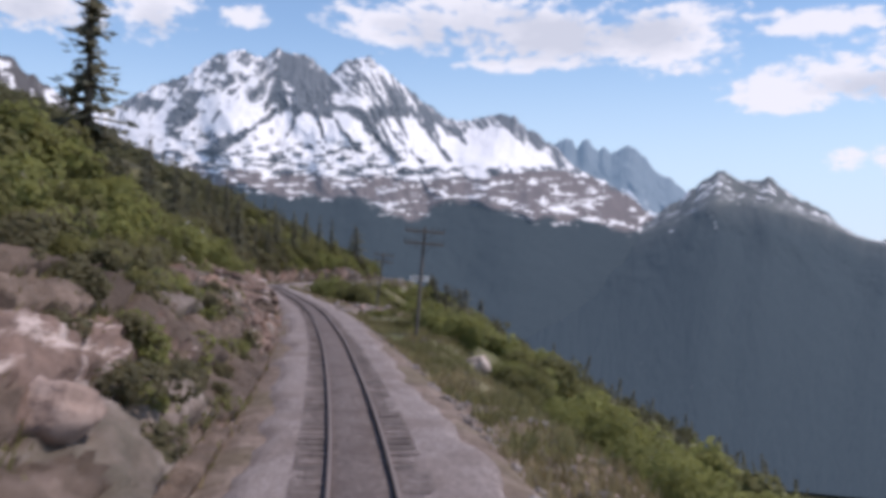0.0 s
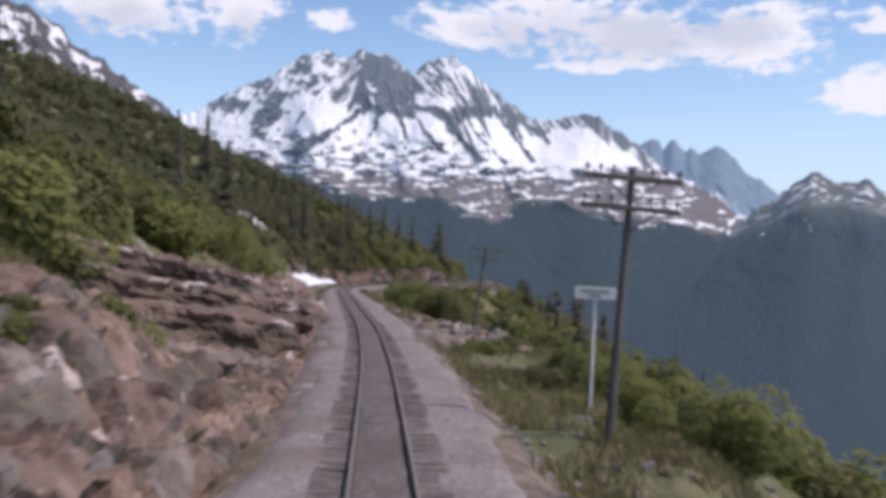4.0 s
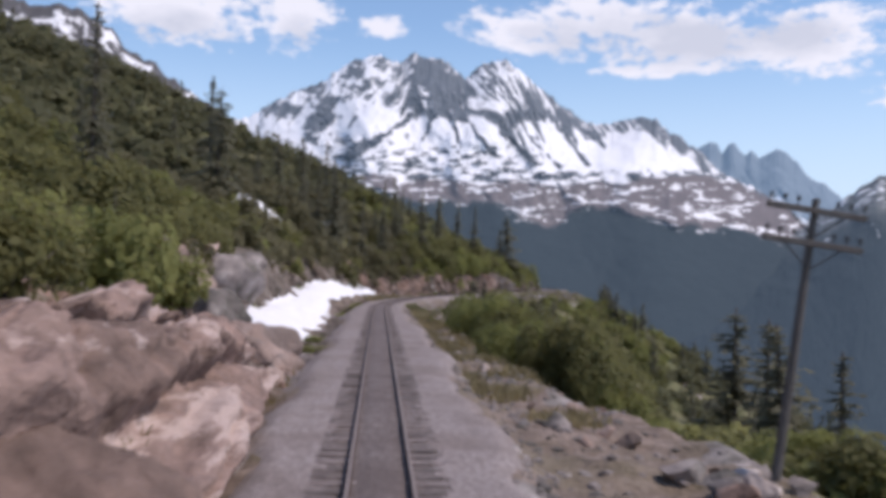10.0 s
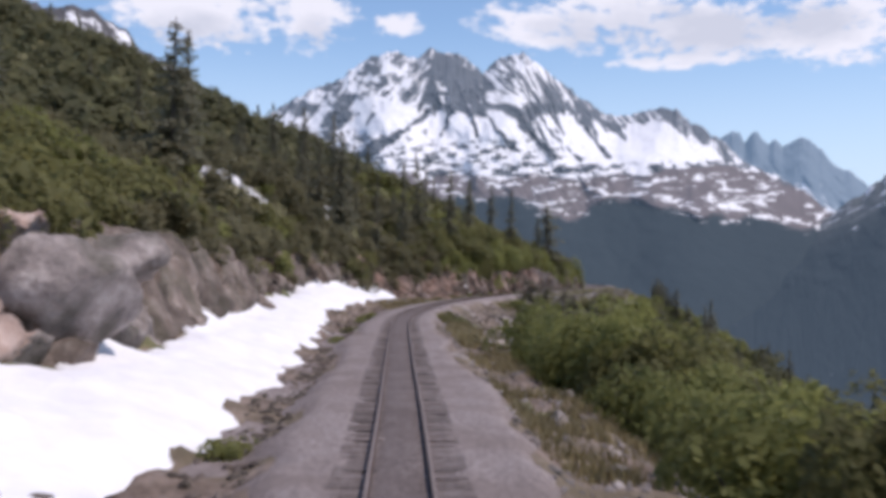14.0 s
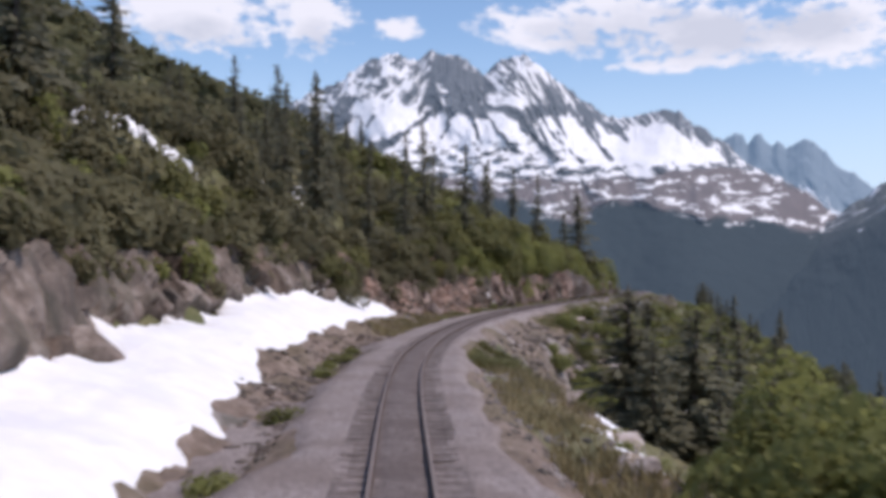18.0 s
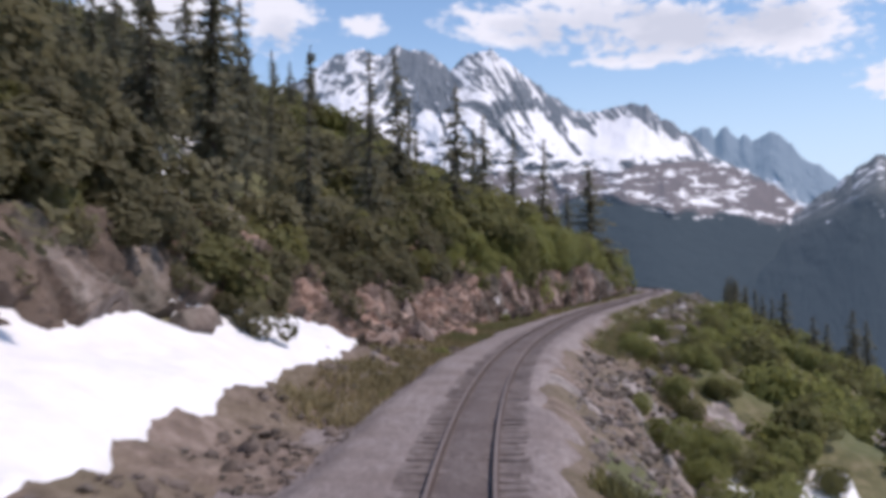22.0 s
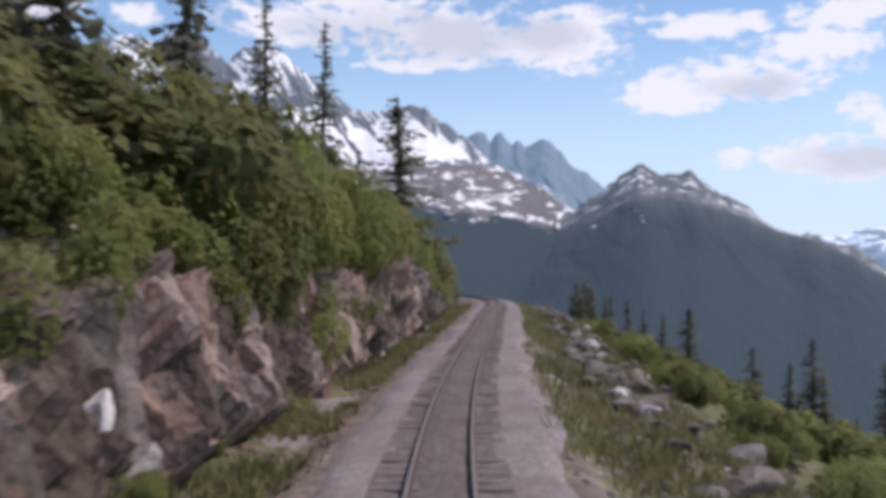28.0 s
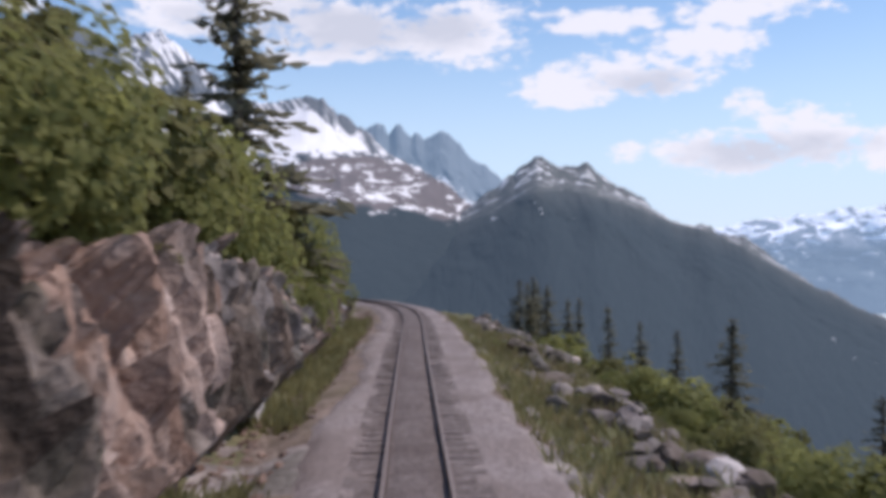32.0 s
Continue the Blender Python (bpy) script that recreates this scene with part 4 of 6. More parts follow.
bz = -0.14 - 0.45 * ramp01(-mu, edge_l - 0.2, edge_l + 0.9) - 0.95 * ramp01(mu, edge_r - 0.2, edge_r + 1.1) - 1.6 * ramp01(mu, 2.2, 3.4) * ramp01(ms, 188, 207) * (1 - ramp01(ms, 227, 243)) + fbm(ms / 0.5, mu / 0.5, 53, 3) * 0.06 - 0.02 * (np.abs(mu) < 1.05) + 0.055 * (1 - ramp01(np.abs(mu), .3, .46))
bx, by = plan(ms, mu)
bed = put("ballast", quick_mesh("ballast", np.stack([bx, by, bz], -1).reshape(-1, 3), grid_faces(len(bs), len(BED_U), True), True), [GRAVEL, BED],
          label="grey crushed-stone ballast, darker and oily between the rails", category="ballast", kind="structure")
mid_u = (mu[:-1, :-1] + mu[1:, 1:]) / 2
bed.data.polygons.foreach_set("material_index", (np.abs(mid_u + fbm(ms[:-1, :-1] / 0.8, mu[:-1, :-1] / 0.8, 54, 3) * 0.25) < 1.02).astype(np.int32).ravel())

# ---- rocks ----


def rock_mesh(name, seed, stretch=(1, 1, 0.7), cuts=12, subdiv=3, grain=0.04, keep=0.4, worn=1.0, smooth=False):
    """A broken boulder: a ball cut off by many planes, with a little roughness."""
    g = np.random.default_rng(seed)
    bm = bmesh.new()
    bmesh.ops.create_icosphere(bm, subdivisions=subdiv, radius=1.0)
    p = np.array([v.co for v in bm.verts])
    for k in range(cuts):
        n = g.normal(size=3)
        n /= np.linalg.norm(n)
        d = g.uniform(keep, 0.8)
        over = np.maximum(0, p @ n - d)
        p = p - over[:, None] * n * worn
    q = p / np.linalg.norm(p, axis=1)[:, None]
    p = p * (1 + grain * (fbm(q[:, 0] * 3 + seed, q[:, 1] * 3 + q[:, 2] * 2, seed, 4))[:, None] * 2)
    p = p * np.array(stretch)
    for v, c in zip(bm.verts, p):
        v.co = c
    me = bpy.data.meshes.new(name)
    bm.to_mesh(me)
    bm.free()
    if smooth:
        me.polygons.foreach_set("use_smooth", np.ones(len(me.polygons), bool))
    return me


WORN = [rock_mesh("boulder", 250 + i, (1, g, h), 11, 4, .09, .45, .85, True) for i, (g, h) in enumerate([(.8, .7), (.7, .65), (1, .8), (.75, .6)])]
ROCKS = [rock_mesh("boulder", 100 + i, (1, g, h)) for i, (g, h) in enumerate([(.8, .7), (.7, .6), (1, .8), (.6, .5), (.9, .55), (.75, .9)])]
SLABS = [rock_mesh("rock_slab", 200 + i, (1, .55, .3), 9) for i in range(4)]
BLOCKS = [rock_mesh("rock_block", 300 + i, (.7, .6, 1.1), 14, 3, 0.05, 0.45) for i in range(5)]
material_sets = {}


def with_material(me, mat):
    key = (me.name, mat.name)
    if key not in material_sets:
        c = me.copy()
        c.materials.clear()
        c.materials.append(mat)
        material_sets[key] = c
    return material_sets[key]


def rock(meshes, mat, s, u, size, sink=0.3, tilt=14, label="", name="boulder", group="", lift=0.0, along=None, tall=1.0, g=rng):
    me = with_material(meshes[int(g.integers(len(meshes)))], mat)
    x, y, z = spot(s, u)
    ob = new(name, me)
    turn = turn_at(s) + 90 + g.normal(0, 12) if along else g.uniform(0, 360)
    ob.matrix_basis = pose(x, y, z + size * (0.45 - sink) + lift, g.normal(0, tilt), g.normal(0, tilt), turn) @ Matrix.Diagonal((size, size * g.uniform(.8, 1.2), size * tall * g.uniform(.8, 1.15), 1))
    return tagged(ob, label, "rock", group)


g = np.random.default_rng(11)
PINK_L, GREY_L, RED_L, PALE_L = "pinkish granite boulder on the bank beside the track", "grey granite boulder half sunk in the slope", "rust-stained broken rock at the foot of the cutting", "pale whitish rock beside the track"


def cells(s, v, size_s, size_v, seed, roof=None):
    """Broken facets: for each point the plane of the nearest random cell, and how near a crack runs."""
    px, py = s / size_s, v / size_v
    ix, iy = np.floor(px).astype(np.int64), np.floor(py).astype(np.int64)
    best, second, out, which = np.full(px.shape, 9.0), np.full(px.shape, 9.0), np.zeros(px.shape), np.zeros(px.shape, np.int64)
    for a in (-1, 0, 1):
        for c in (-1, 0, 1):
            jx, jy = ix + a, iy + c
            dx, dy = px - (jx + lattice(jx, jy, seed)), py - (jy + lattice(jx, jy, seed + 1))
            d = dx * dx + dy * dy
            plane = lattice(jx, jy, seed + 2) + (lattice(jx, jy, seed + 3) - .5) * dx * 1.1 + ((lattice(jx, jy, seed + 4) - .5) * 1.1 if roof is None else roof) * dy
            nearer = d < best
            second = np.where(nearer, best, np.minimum(second, d))
            out = np.where(nearer, plane, out)
            which = np.where(nearer, jx * 1000 + jy, which)
            best = np.where(nearer, d, best)
    return out, np.sqrt(second) - np.sqrt(best), which


def rock_face(name, s0, s1, size_s, size_v, deep, mat, label, seed, before=0.1, beyond=1.6, rough=0.35, lean=0.0, piece="block", roof=None, smooth=False):
    """A stretch of broken rock that follows the bank from its foot to the grass above; every block is a piece of its own."""
    s = np.arange(s0, s1, 0.13)
    w = np.linspace(0, 1, 44)
    foot, high, run = (np.interp(s, BANK[:, 0], BANK[:, i])[:, None] for i in (1, 2, 3))
    ss, ww = np.meshgrid(s, w, indexing="ij")
    u = -(foot - before + ww * (run + before + beyond))
    z = land(ss, u)
    v = ww * (high + run * 0.5 + before + beyond)
    big, crack, which = cells(ss + v * lean, v + fbm(ss / 5, v, seed + 5, 3) * size_v * .8, size_s, size_v, seed, roof)
    small, crack2, _ = cells(ss + v * lean, v, size_s * .4, size_v * .45, seed + 9)
    out = big * deep + small * deep * rough - 0.22 * deep * (1 - ramp01(crack, 0, .12)) - 0.1 * deep * (1 - ramp01(crack2, 0, .15)) + fbm(ss * 2, v * 2, seed, 5, .6) * 0.16
    ends = ramp01(ss, s0, s0 + 2.5) * (1 - ramp01(ss, s1 - 2.5, s1)) * ramp01(ww, 0, .1) * (1 - ramp01(ww, .72, 1))
    out = (out + .12) * ends - .12 * (1 - ends)
    x, y = plan(ss, u + out * .75)
    verts = np.stack([x, y, z + out * .62], -1).reshape(-1, 3)
    faces = grid_faces(len(s), len(w))
    owner = which.ravel()[faces[:, 0]]
    base = tagged(new(name), label, "rock face")
    for key in np.unique(owner):
        f = faces[owner == key]
        used, back_ = np.unique(f, return_inverse=True)
        pick = mat[int(lattice(np.int64(key), np.int64(7), seed) * len(mat) * .9999)] if isinstance(mat, list) else mat
        put(piece, quick_mesh(piece, verts[used], back_.reshape(f.shape), smooth), pick, base)
    return base


def slab_bank(s0, s1, thick, deep, long, mat, label, seed, dip=0.0, beyond=2.4, before=0.1):
    """Worn ledges one above another: each layer bulges out over a hollow and runs back as a sloping tread; upright joints part it into slabs."""
    s = np.arange(s0, s1, 0.15)
    w = np.linspace(0, 1, 88)
    foot, high, run = (np.interp(s, BANK[:, 0], BANK[:, i])[:, None] for i in (1, 2, 3))
    ss, ww = np.meshgrid(s, w, indexing="ij")
    u = -(foot - before + ww * (run + before + beyond))
    z = land(ss, u)
    v = ww * (high + run * 0.6 + before + beyond * .8)
    q = v / thick + dip * ss + .55 * fbm(ss / 6, v / 4, seed, 3) + .12 * fbm(ss, v, seed + 1, 3)
    layer = np.floor(q).astype(np.int64)
    f = q - layer
    joint = ss / long + lattice(layer, layer * 0 + 3, seed + 2) * 5 + .25 * fbm(ss / 1.5, v * 1.5, seed + 4, 3)
    cell = np.floor(joint).astype(np.int64)
    side = np.minimum(joint - cell, 1 - (joint - cell)) * long
    strong = .45 + .75 * lattice(layer, cell, seed + 5)
    out = deep * strong * ramp01(f, .02, .14) * (1 - .85 * ramp01(f, .5, 1.0)) - .3 * deep * (1 - ramp01(side, 0, .18)) * ramp01(f, .1, .3)
    thin = q * 3.3 + .5 * fbm(ss / 3, v, seed + 10, 3)
    thin = thin - np.floor(thin)
    out = out + .3 * deep * (ramp01(thin, 0, .14) * (1 - ramp01(thin, .45, 1)) - .4) * (.4 + fbm(ss / 2.5, v * 1.2, seed + 11, 3) * 1.6)
    out = out + fbm(ss * .9, v * .9, seed + 6, 5, .6) * .26 - np.abs(fbm(ss * .5, v * 3.2, seed + 8, 4, .6)) * .14 + np.abs(fbm(ss * 2.2, v * 2.6, seed + 9, 3)) * .12 + (lattice(layer, cell, seed + 7) - .5) * .25
    ends = ramp01(ss, s0, s0 + 2) * (1 - ramp01(ss, s1 - 2, s1)) * ramp01(ww, 0, .08) * (1 - ramp01(ww, .7, 1))
    out = (out + .1) * ends - .14 * (1 - ends)
    x, y = plan(ss, u + out * .7)
    verts = np.stack([x, y, z + out * .6], -1).reshape(-1, 3)
    faces = grid_faces(len(s), len(w))
    owner = (layer * 5000 + cell).ravel()[faces[:, 0]]
    base = tagged(new("rock_ledge"), label, "rock face")
    for key in np.unique(owner):
        fc = faces[owner == key]
        used, back_ = np.unique(fc, return_inverse=True)
        put("slab", quick_mesh("slab", verts[used], back_.reshape(fc.shape), True), mat[int(lattice(np.int64(key), np.int64(5), seed) * len(mat) * .9999)], base)
    return base


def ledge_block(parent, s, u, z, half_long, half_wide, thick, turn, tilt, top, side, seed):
    """One great flat-topped slab of bedrock: undercut at its foot, chipped along the upper edge, worn smooth on top.
    Its sides take a darker stone as painted shade.
    """
    th = np.linspace(0, 2 * np.pi, 150, endpoint=False)
    rings = [(.80, -1.0), (.84, -.92), (.9, -.82), (.955, -.72), (.985, -.6), (1.0, -.48), (.99, -.36), (1.005, -.26), (.995, -.16), (.985, -.08), (.965, -.02), (.93, .02), (.86, .04), (.74, .06), (.6, .07), (.44, .08), (.26, .08), (.08, .08)]
    k = np.array([r for r, _ in rings])[:, None]
    h = np.array([v for _, v in rings])[:, None] * thick + 0 * th
    c, d = np.cos(th), np.sin(th)
    r = (np.abs(c) ** 4 + np.abs(d) ** 4) ** -.25
    r = r * (1 + .22 * fbm(c * 1.3 + 9, d * 1.3, seed, 3) + .09 * fbm(c * 6, d * 6, seed + 1, 3))
    x, y = half_long * k * r * c, half_wide * k * r * d
    bite = fbm((x + y) * .9, h * 2.2, seed + 2, 5, .6) * .34 + np.round(fbm(x * .45 + y * .45, h * 3.5, seed + 3, 2) * 5) * .09
    x, y = x + bite * c, y + bite * d
    h = h + fbm(x * .7, y * .7, seed + 4, 5, .55) * .22 + np.round(fbm(x * .35, y * .8, seed + 5, 2) * 4) * .06
    ca, sa, ct = math.cos(radians(turn)), math.sin(radians(turn)), math.tan(radians(tilt))
    wx, wy = plan(s + x * ca - y * sa, u + x * sa + y * ca)
    verts = np.stack([wx, wy, z + h - x * ct - y * .1], -1).reshape(-1, 3)
    n, m = len(rings), len(th)
    i, j = np.meshgrid(np.arange(n - 1), np.arange(m), indexing="ij")
    faces = np.stack([i * m + j, i * m + (j + 1) % m, (i + 1) * m + (j + 1) % m, (i + 1) * m + j], -1).reshape(-1, 4)
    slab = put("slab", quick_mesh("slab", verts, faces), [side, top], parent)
    # pale stone on the top faces, darker stone paints shade onto the sides
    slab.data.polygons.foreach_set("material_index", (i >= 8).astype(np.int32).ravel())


slab_bank(2, 38, 1.1, .55, 9.0, [BROWN_ROCK, DARK_ROCK, BROWN_ROCK, LICHEN, BROWN_ROCK], "low brown and pink granite slabs sloping beside the track", 900, dip=.02)
rock_face("rubble_bank", 34, 57, 1.3, .62, .5, [RED_ROCK, DARK_ROCK, DARK_ROCK, LICHEN], "bank of jumbled red-brown broken rock", 910, beyond=2.2)
slab_bank(54, 72, .7, .35, 6.0, [BROWN_ROCK, DARK_ROCK, RED_ROCK, BROWN_ROCK], "low broken ledges of brown granite below the bushes", 920, dip=.03)
slab_bank(70, 95, 1.0, .5, 9.0, [DARK_ROCK, LICHEN, BROWN_ROCK, LICHEN_PINK], "broad layered slabs of brown and pink granite with dark undercuts", 925, dip=-.02)
slab_bank(93, 121, 1.6, .95, 8.0, [LICHEN_PINK, LICHEN, LICHEN_PINK], "rounded pink granite ledges with darker cracks", 930, dip=.02, beyond=2.0)
rock_face("rock_outcrop", 124, 153, 4.6, 2.0, 1.1, [GREY_ROCK, DARK_ROCK, GREY_ROCK, PINK_ROCK], "smooth grey and brown boulder slope above the old snow", 940, beyond=1.6, rough=.16, smooth=True)
rock_face("rock_outcrop", 151, 186, 3.4, 1.6, .8, [DARK_ROCK, DARK_ROCK, BROWN_ROCK, DARK_ROCK], "dark grey and brown boulder slope above the old snow", 945, beyond=1.6, rough=.2, smooth=True)
rock_face("rock_outcrop", 183, 222, 2.6, 1.2, .6, [DARK_ROCK, BROWN_ROCK, DARK_ROCK], "low dark purple-grey rocks between the snow and the scrub", 947, beyond=.5, rough=.3)
rock_face("rock_cutting", 212, 250, 1.1, .75, .65, [RED_ROCK, BROWN_ROCK, RED_ROCK, BROWN_ROCK], "rust-red cutting of shattered rock", 950, beyond=1.6, rough=.6)
rock_face("rock_cutting", 246, 292, .9, 1.7, .95, [PINK_ROCK, RED_ROCK, BROWN_ROCK, DARK_ROCK], "upright reddish rock wall of the cutting", 960, beyond=.8, lean=.12, rough=.6)
rock_face("rock_cutting", 290, 342, .9, 1.4, .95, [DARK_ROCK, PINK_ROCK, BROWN_ROCK, GREY_ROCK], "upright grey and pink rock wall of the cutting", 970, beyond=.8, lean=.12, rough=.6)
ledges = tagged(new("rock_ledge"), "thick flat-topped ledges of brown granite with pale worn tops and sides darkened as if shaded", "rock face")
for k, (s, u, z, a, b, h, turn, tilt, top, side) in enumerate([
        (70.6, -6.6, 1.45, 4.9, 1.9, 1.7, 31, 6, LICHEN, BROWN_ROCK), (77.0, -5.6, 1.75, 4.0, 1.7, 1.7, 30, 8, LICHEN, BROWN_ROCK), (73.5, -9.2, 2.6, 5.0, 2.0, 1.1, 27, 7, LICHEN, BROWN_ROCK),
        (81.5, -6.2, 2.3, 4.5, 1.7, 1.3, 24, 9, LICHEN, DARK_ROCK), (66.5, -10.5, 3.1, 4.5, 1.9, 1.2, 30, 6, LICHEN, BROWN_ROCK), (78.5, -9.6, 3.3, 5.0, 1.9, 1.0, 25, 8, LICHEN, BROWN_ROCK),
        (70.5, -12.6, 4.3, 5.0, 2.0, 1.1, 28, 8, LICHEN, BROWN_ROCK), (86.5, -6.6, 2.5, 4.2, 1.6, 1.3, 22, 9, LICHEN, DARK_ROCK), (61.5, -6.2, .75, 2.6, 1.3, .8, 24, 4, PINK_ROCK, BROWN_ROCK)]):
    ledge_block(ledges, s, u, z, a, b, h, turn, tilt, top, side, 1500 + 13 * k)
for s, u, size in [(13, -4.3, 1.0), (17.5, -3.6, 0.7), (124.4, -5.0, 1.8), (122.6, -5.3, 1.5), (121.2, -4.4, 1.1), (123.4, -3.8, .7), (126, -4.0, .5), (118, -3.8, .6), (120.2, -3.4, .8), (115.5, -3.6, .8)]:
    rock(WORN, PINK_ROCK, s, u, size, 0.3, 10, PINK_L, group="bank boulders", g=g)
for s, u, size in [(140, -8.2, 1.3), (165, -8.6, .95), (176, -8.6, 1.1), (189, -10.4, 1.3), (210.5, -8.8, 1.0), (213, -9.4, .9)]:
    rock(ROCKS, DARK_ROCK, s, u, size, .25, 10, "dark grey boulder standing out of the old snow", group="boulders in the snow", g=g)
for s, u, size, tall in [(141.5, -9.0, 2.7, 1.15), (147, -9.4, 2.0, 1.1)]:
    rock(WORN, GREY_ROCK, s, u, size, .1, 6, "big pale grey boulder leaning over the snow", group="big boulders", tall=tall, g=g)
rock([WORN[2]], GREY_ROCK, 127.6, -7.4, 2.0, 0.2, 4, "big smooth grey boulder at the end of the snow", g=g)
for k in range(46):
    s, u = g.uniform(32, 58), -g.uniform(3.4, 8.5)
    rock(ROCKS + SLABS, RED_ROCK if g.random() < 0.55 else GREY_ROCK, s, u, g.uniform(0.25, 0.75), 0.25, 20, "jumbled broken rock on the bank beside the track", group="bank rubble", g=g)
for k in range(10):
    rock(WORN, DARK_ROCK if g.random() < .5 else BROWN_ROCK, g.uniform(62, 118), -g.uniform(6, 9), g.uniform(0.4, .9), 0.35, 12, GREY_L, group="slope boulders", g=g)
for k in range(22):
    s = 126 + k * 4.1
    rock(ROCKS, DARK_ROCK, s, -g.uniform(9.6, 12), g.uniform(.7, 1.5) * (.6 if s > 182 else 1), 0.3, 12, "dark grey boulder above the old snow", group="boulders above the snow", g=g)
for k in range(14):
    rock(BLOCKS + ROCKS, PINK_ROCK, g.uniform(227, 236), -g.uniform(5.6, 8.4), g.uniform(.6, 1.15), .2, 14, "big pinkish broken block at the foot of the slope", group="big broken blocks", g=g)
for k in range(60):
    s = g.uniform(229, 250)
    rock(ROCKS + BLOCKS, RED_ROCK, s, -g.uniform(5.2, 9.5) if s < 236 else -g.uniform(4.6, 6.5), g.uniform(0.22, 0.75), 0.25, 22, RED_L, group="broken rocks of the cutting", g=g)
for k in range(18):
    s = 250 + k * 4.6
    rock(BLOCKS, RED_ROCK if g.random() < 0.4 else GREY_ROCK, s, -g.uniform(4.0, 4.9), g.uniform(.4, .9), 0.2, 12, "block fallen from the rock cutting", name="rock_block", group="cutting blocks", g=g)
for s, u, size in [(329.5, -5.0, 1.2), (331, -5.4, .9), (327.5, -4.5, 0.6), (333, -4.9, 1.0)]:
    rock(ROCKS, PALE_ROCK, s, u, size, 0.2, 10, PALE_L, group="pale rocks", lift=.3, g=g)
rock([ROCKS[1]], PALE_PINK, 48.0, 7.1, 1.55, 0.15, 6, "pale pinkish boulder leaning on the outer slope", along=True, tall=.9, g=g)
for s, u, size, tall in [(293.5, -3.7, 0.45, 1.5), (274.5, -3.7, 0.35, 1.3)]:
    rock(BLOCKS, PALE_ROCK, s, u, size, 0.0, 8, PALE_L, group="pale rocks", tall=tall, g=g, lift=.1)
rock(BLOCKS, PALE_ROCK, 249.8, -5.15, .55, 0.0, 6, "whitish boulder lodged in the wall of the cutting", tall=1.3, lift=.75, g=g)
for s, u, size in [(70, 7.2, 1.0), (68, 8.2, .9), (81, 7.6, .9)]:
    rock(SLABS, PALE_ROCK if s != 81 else PINK_ROCK, s, u, size, .2, 6, "flat pale slab lying on the shelf beside the track", name="rock_slab", group="shelf slabs", along=True, g=g)
for s0, s1, n, u0, u1, a, b in [(87, 105, 62, 6.2, 8.8, .28, .72), (106, 134, 26, 4.2, 8, .2, .55), (134, 150, 8, 4.2, 7, .2, .5), (154, 205, 30, 4.8, 7.5, .25, .75)]:
    for k in range(n):
        rock(ROCKS + SLABS, ((GREY_ROCK, DARK_ROCK, GREY_ROCK, PALE_PINK) if s0 > 110 else (PINK_ROCK, RED_ROCK, PALE_PINK, GREY_ROCK))[int(g.integers(4))], g.uniform(s0, s1), g.uniform(u0, u1), g.uniform(a, b), 0.2, 18, "grey angular rock tipped down the outer slope", group="outer slope rocks", g=g)


def scatter(name, sources, places, mat, label, category):
    """Many pieces joined into one mesh; places: s, u, size, lift."""
    data = []
    for me in sources:
        v = np.array([w.co for w in me.vertices])
        f = np.array([list(p.vertices) for p in me.polygons])
        data.append((v, f))
    vs, fs, n = [], [], 0
    for s, u, size, lift in places:
        v, f = data[int(g.integers(len(data)))]
        a, b = g.uniform(0, 6.28), g.normal(0, 0.3)
        c, d = math.cos(a), math.sin(a)
        x, y, z = spot(s, u)
        w = v * size * g.uniform(0.75, 1.25, 3)
        w = np.stack([w[:, 0], w[:, 1] * math.cos(b) - w[:, 2] * math.sin(b), w[:, 1] * math.sin(b) + w[:, 2] * math.cos(b)], 1)
        vs.append(np.stack([x + w[:, 0] * c - w[:, 1] * d, y + w[:, 0] * d + w[:, 1] * c, z + lift + w[:, 2]], 1))
        fs.append(f + n)
        n += len(v)
    return put(name, quick_mesh(name, np.concatenate(vs), np.concatenate(fs)), mat, label=label, category=category, kind="stuff")


CHUNKS = [rock_mesh("chunk", 430 + i, (1, .75, .6), 10, 2) for i in range(6)]
for mat, n, label in ((GREY_ROCK, 92, "tip of grey angular rocks down the outer slope"), (DARK_ROCK, 62, "dark angular rocks tipped down the outer slope"), (PALE_PINK, 14, "paler rocks scattered along the outer edge")):
    scatter("rubble", CHUNKS, [(s, u, z, .08) for s, u, z in zip(g.uniform(228, 336, n), g.uniform(4.6, 7.8, n), g.uniform(.28, .85, n))], mat, label, "rubble")
for mat, n, label in ((GREY_ROCK, 110, "line of grey broken rocks below the outer edge"), (DARK_ROCK, 70, "line of dark broken rocks below the outer edge"), (PALE_ROCK, 12, "whitish rocks among the rubble of the outer edge")):
    along_s = g.uniform(262, 338, n)
    scatter("rubble", CHUNKS, [(s, u, z, .12) for s, u, z in zip(along_s, 5.0 + .9 * fbm(along_s / 9, along_s * 0, 141, 2) + g.normal(0, .45, n), g.uniform(.25, .7, n))], mat, label, "rubble")
PEBBLES = [rock_mesh("pebble", 400 + i, (1, .8, .6), 7, 1) for i in range(4)]
scatter("rubble", PEBBLES, [(s, -abs(u), z, 0.0) for s, u, z in zip(g.uniform(0, 125, 2600), g.uniform(3.0, 9, 2600), g.uniform(.06, .3, 2600))], RED_ROCK, "small broken stones on the bank", "rubble")
scatter("rubble", PEBBLES, [(s, -u, z, 0.1) for s, u, z in zip(g.uniform(54, 71, 1900), g.uniform(2.7, 7.2, 1900), .09 + .36 * g.random(1900) ** 2)], RED_ROCK, "fan of red-brown broken stones below the ledges", "rubble")
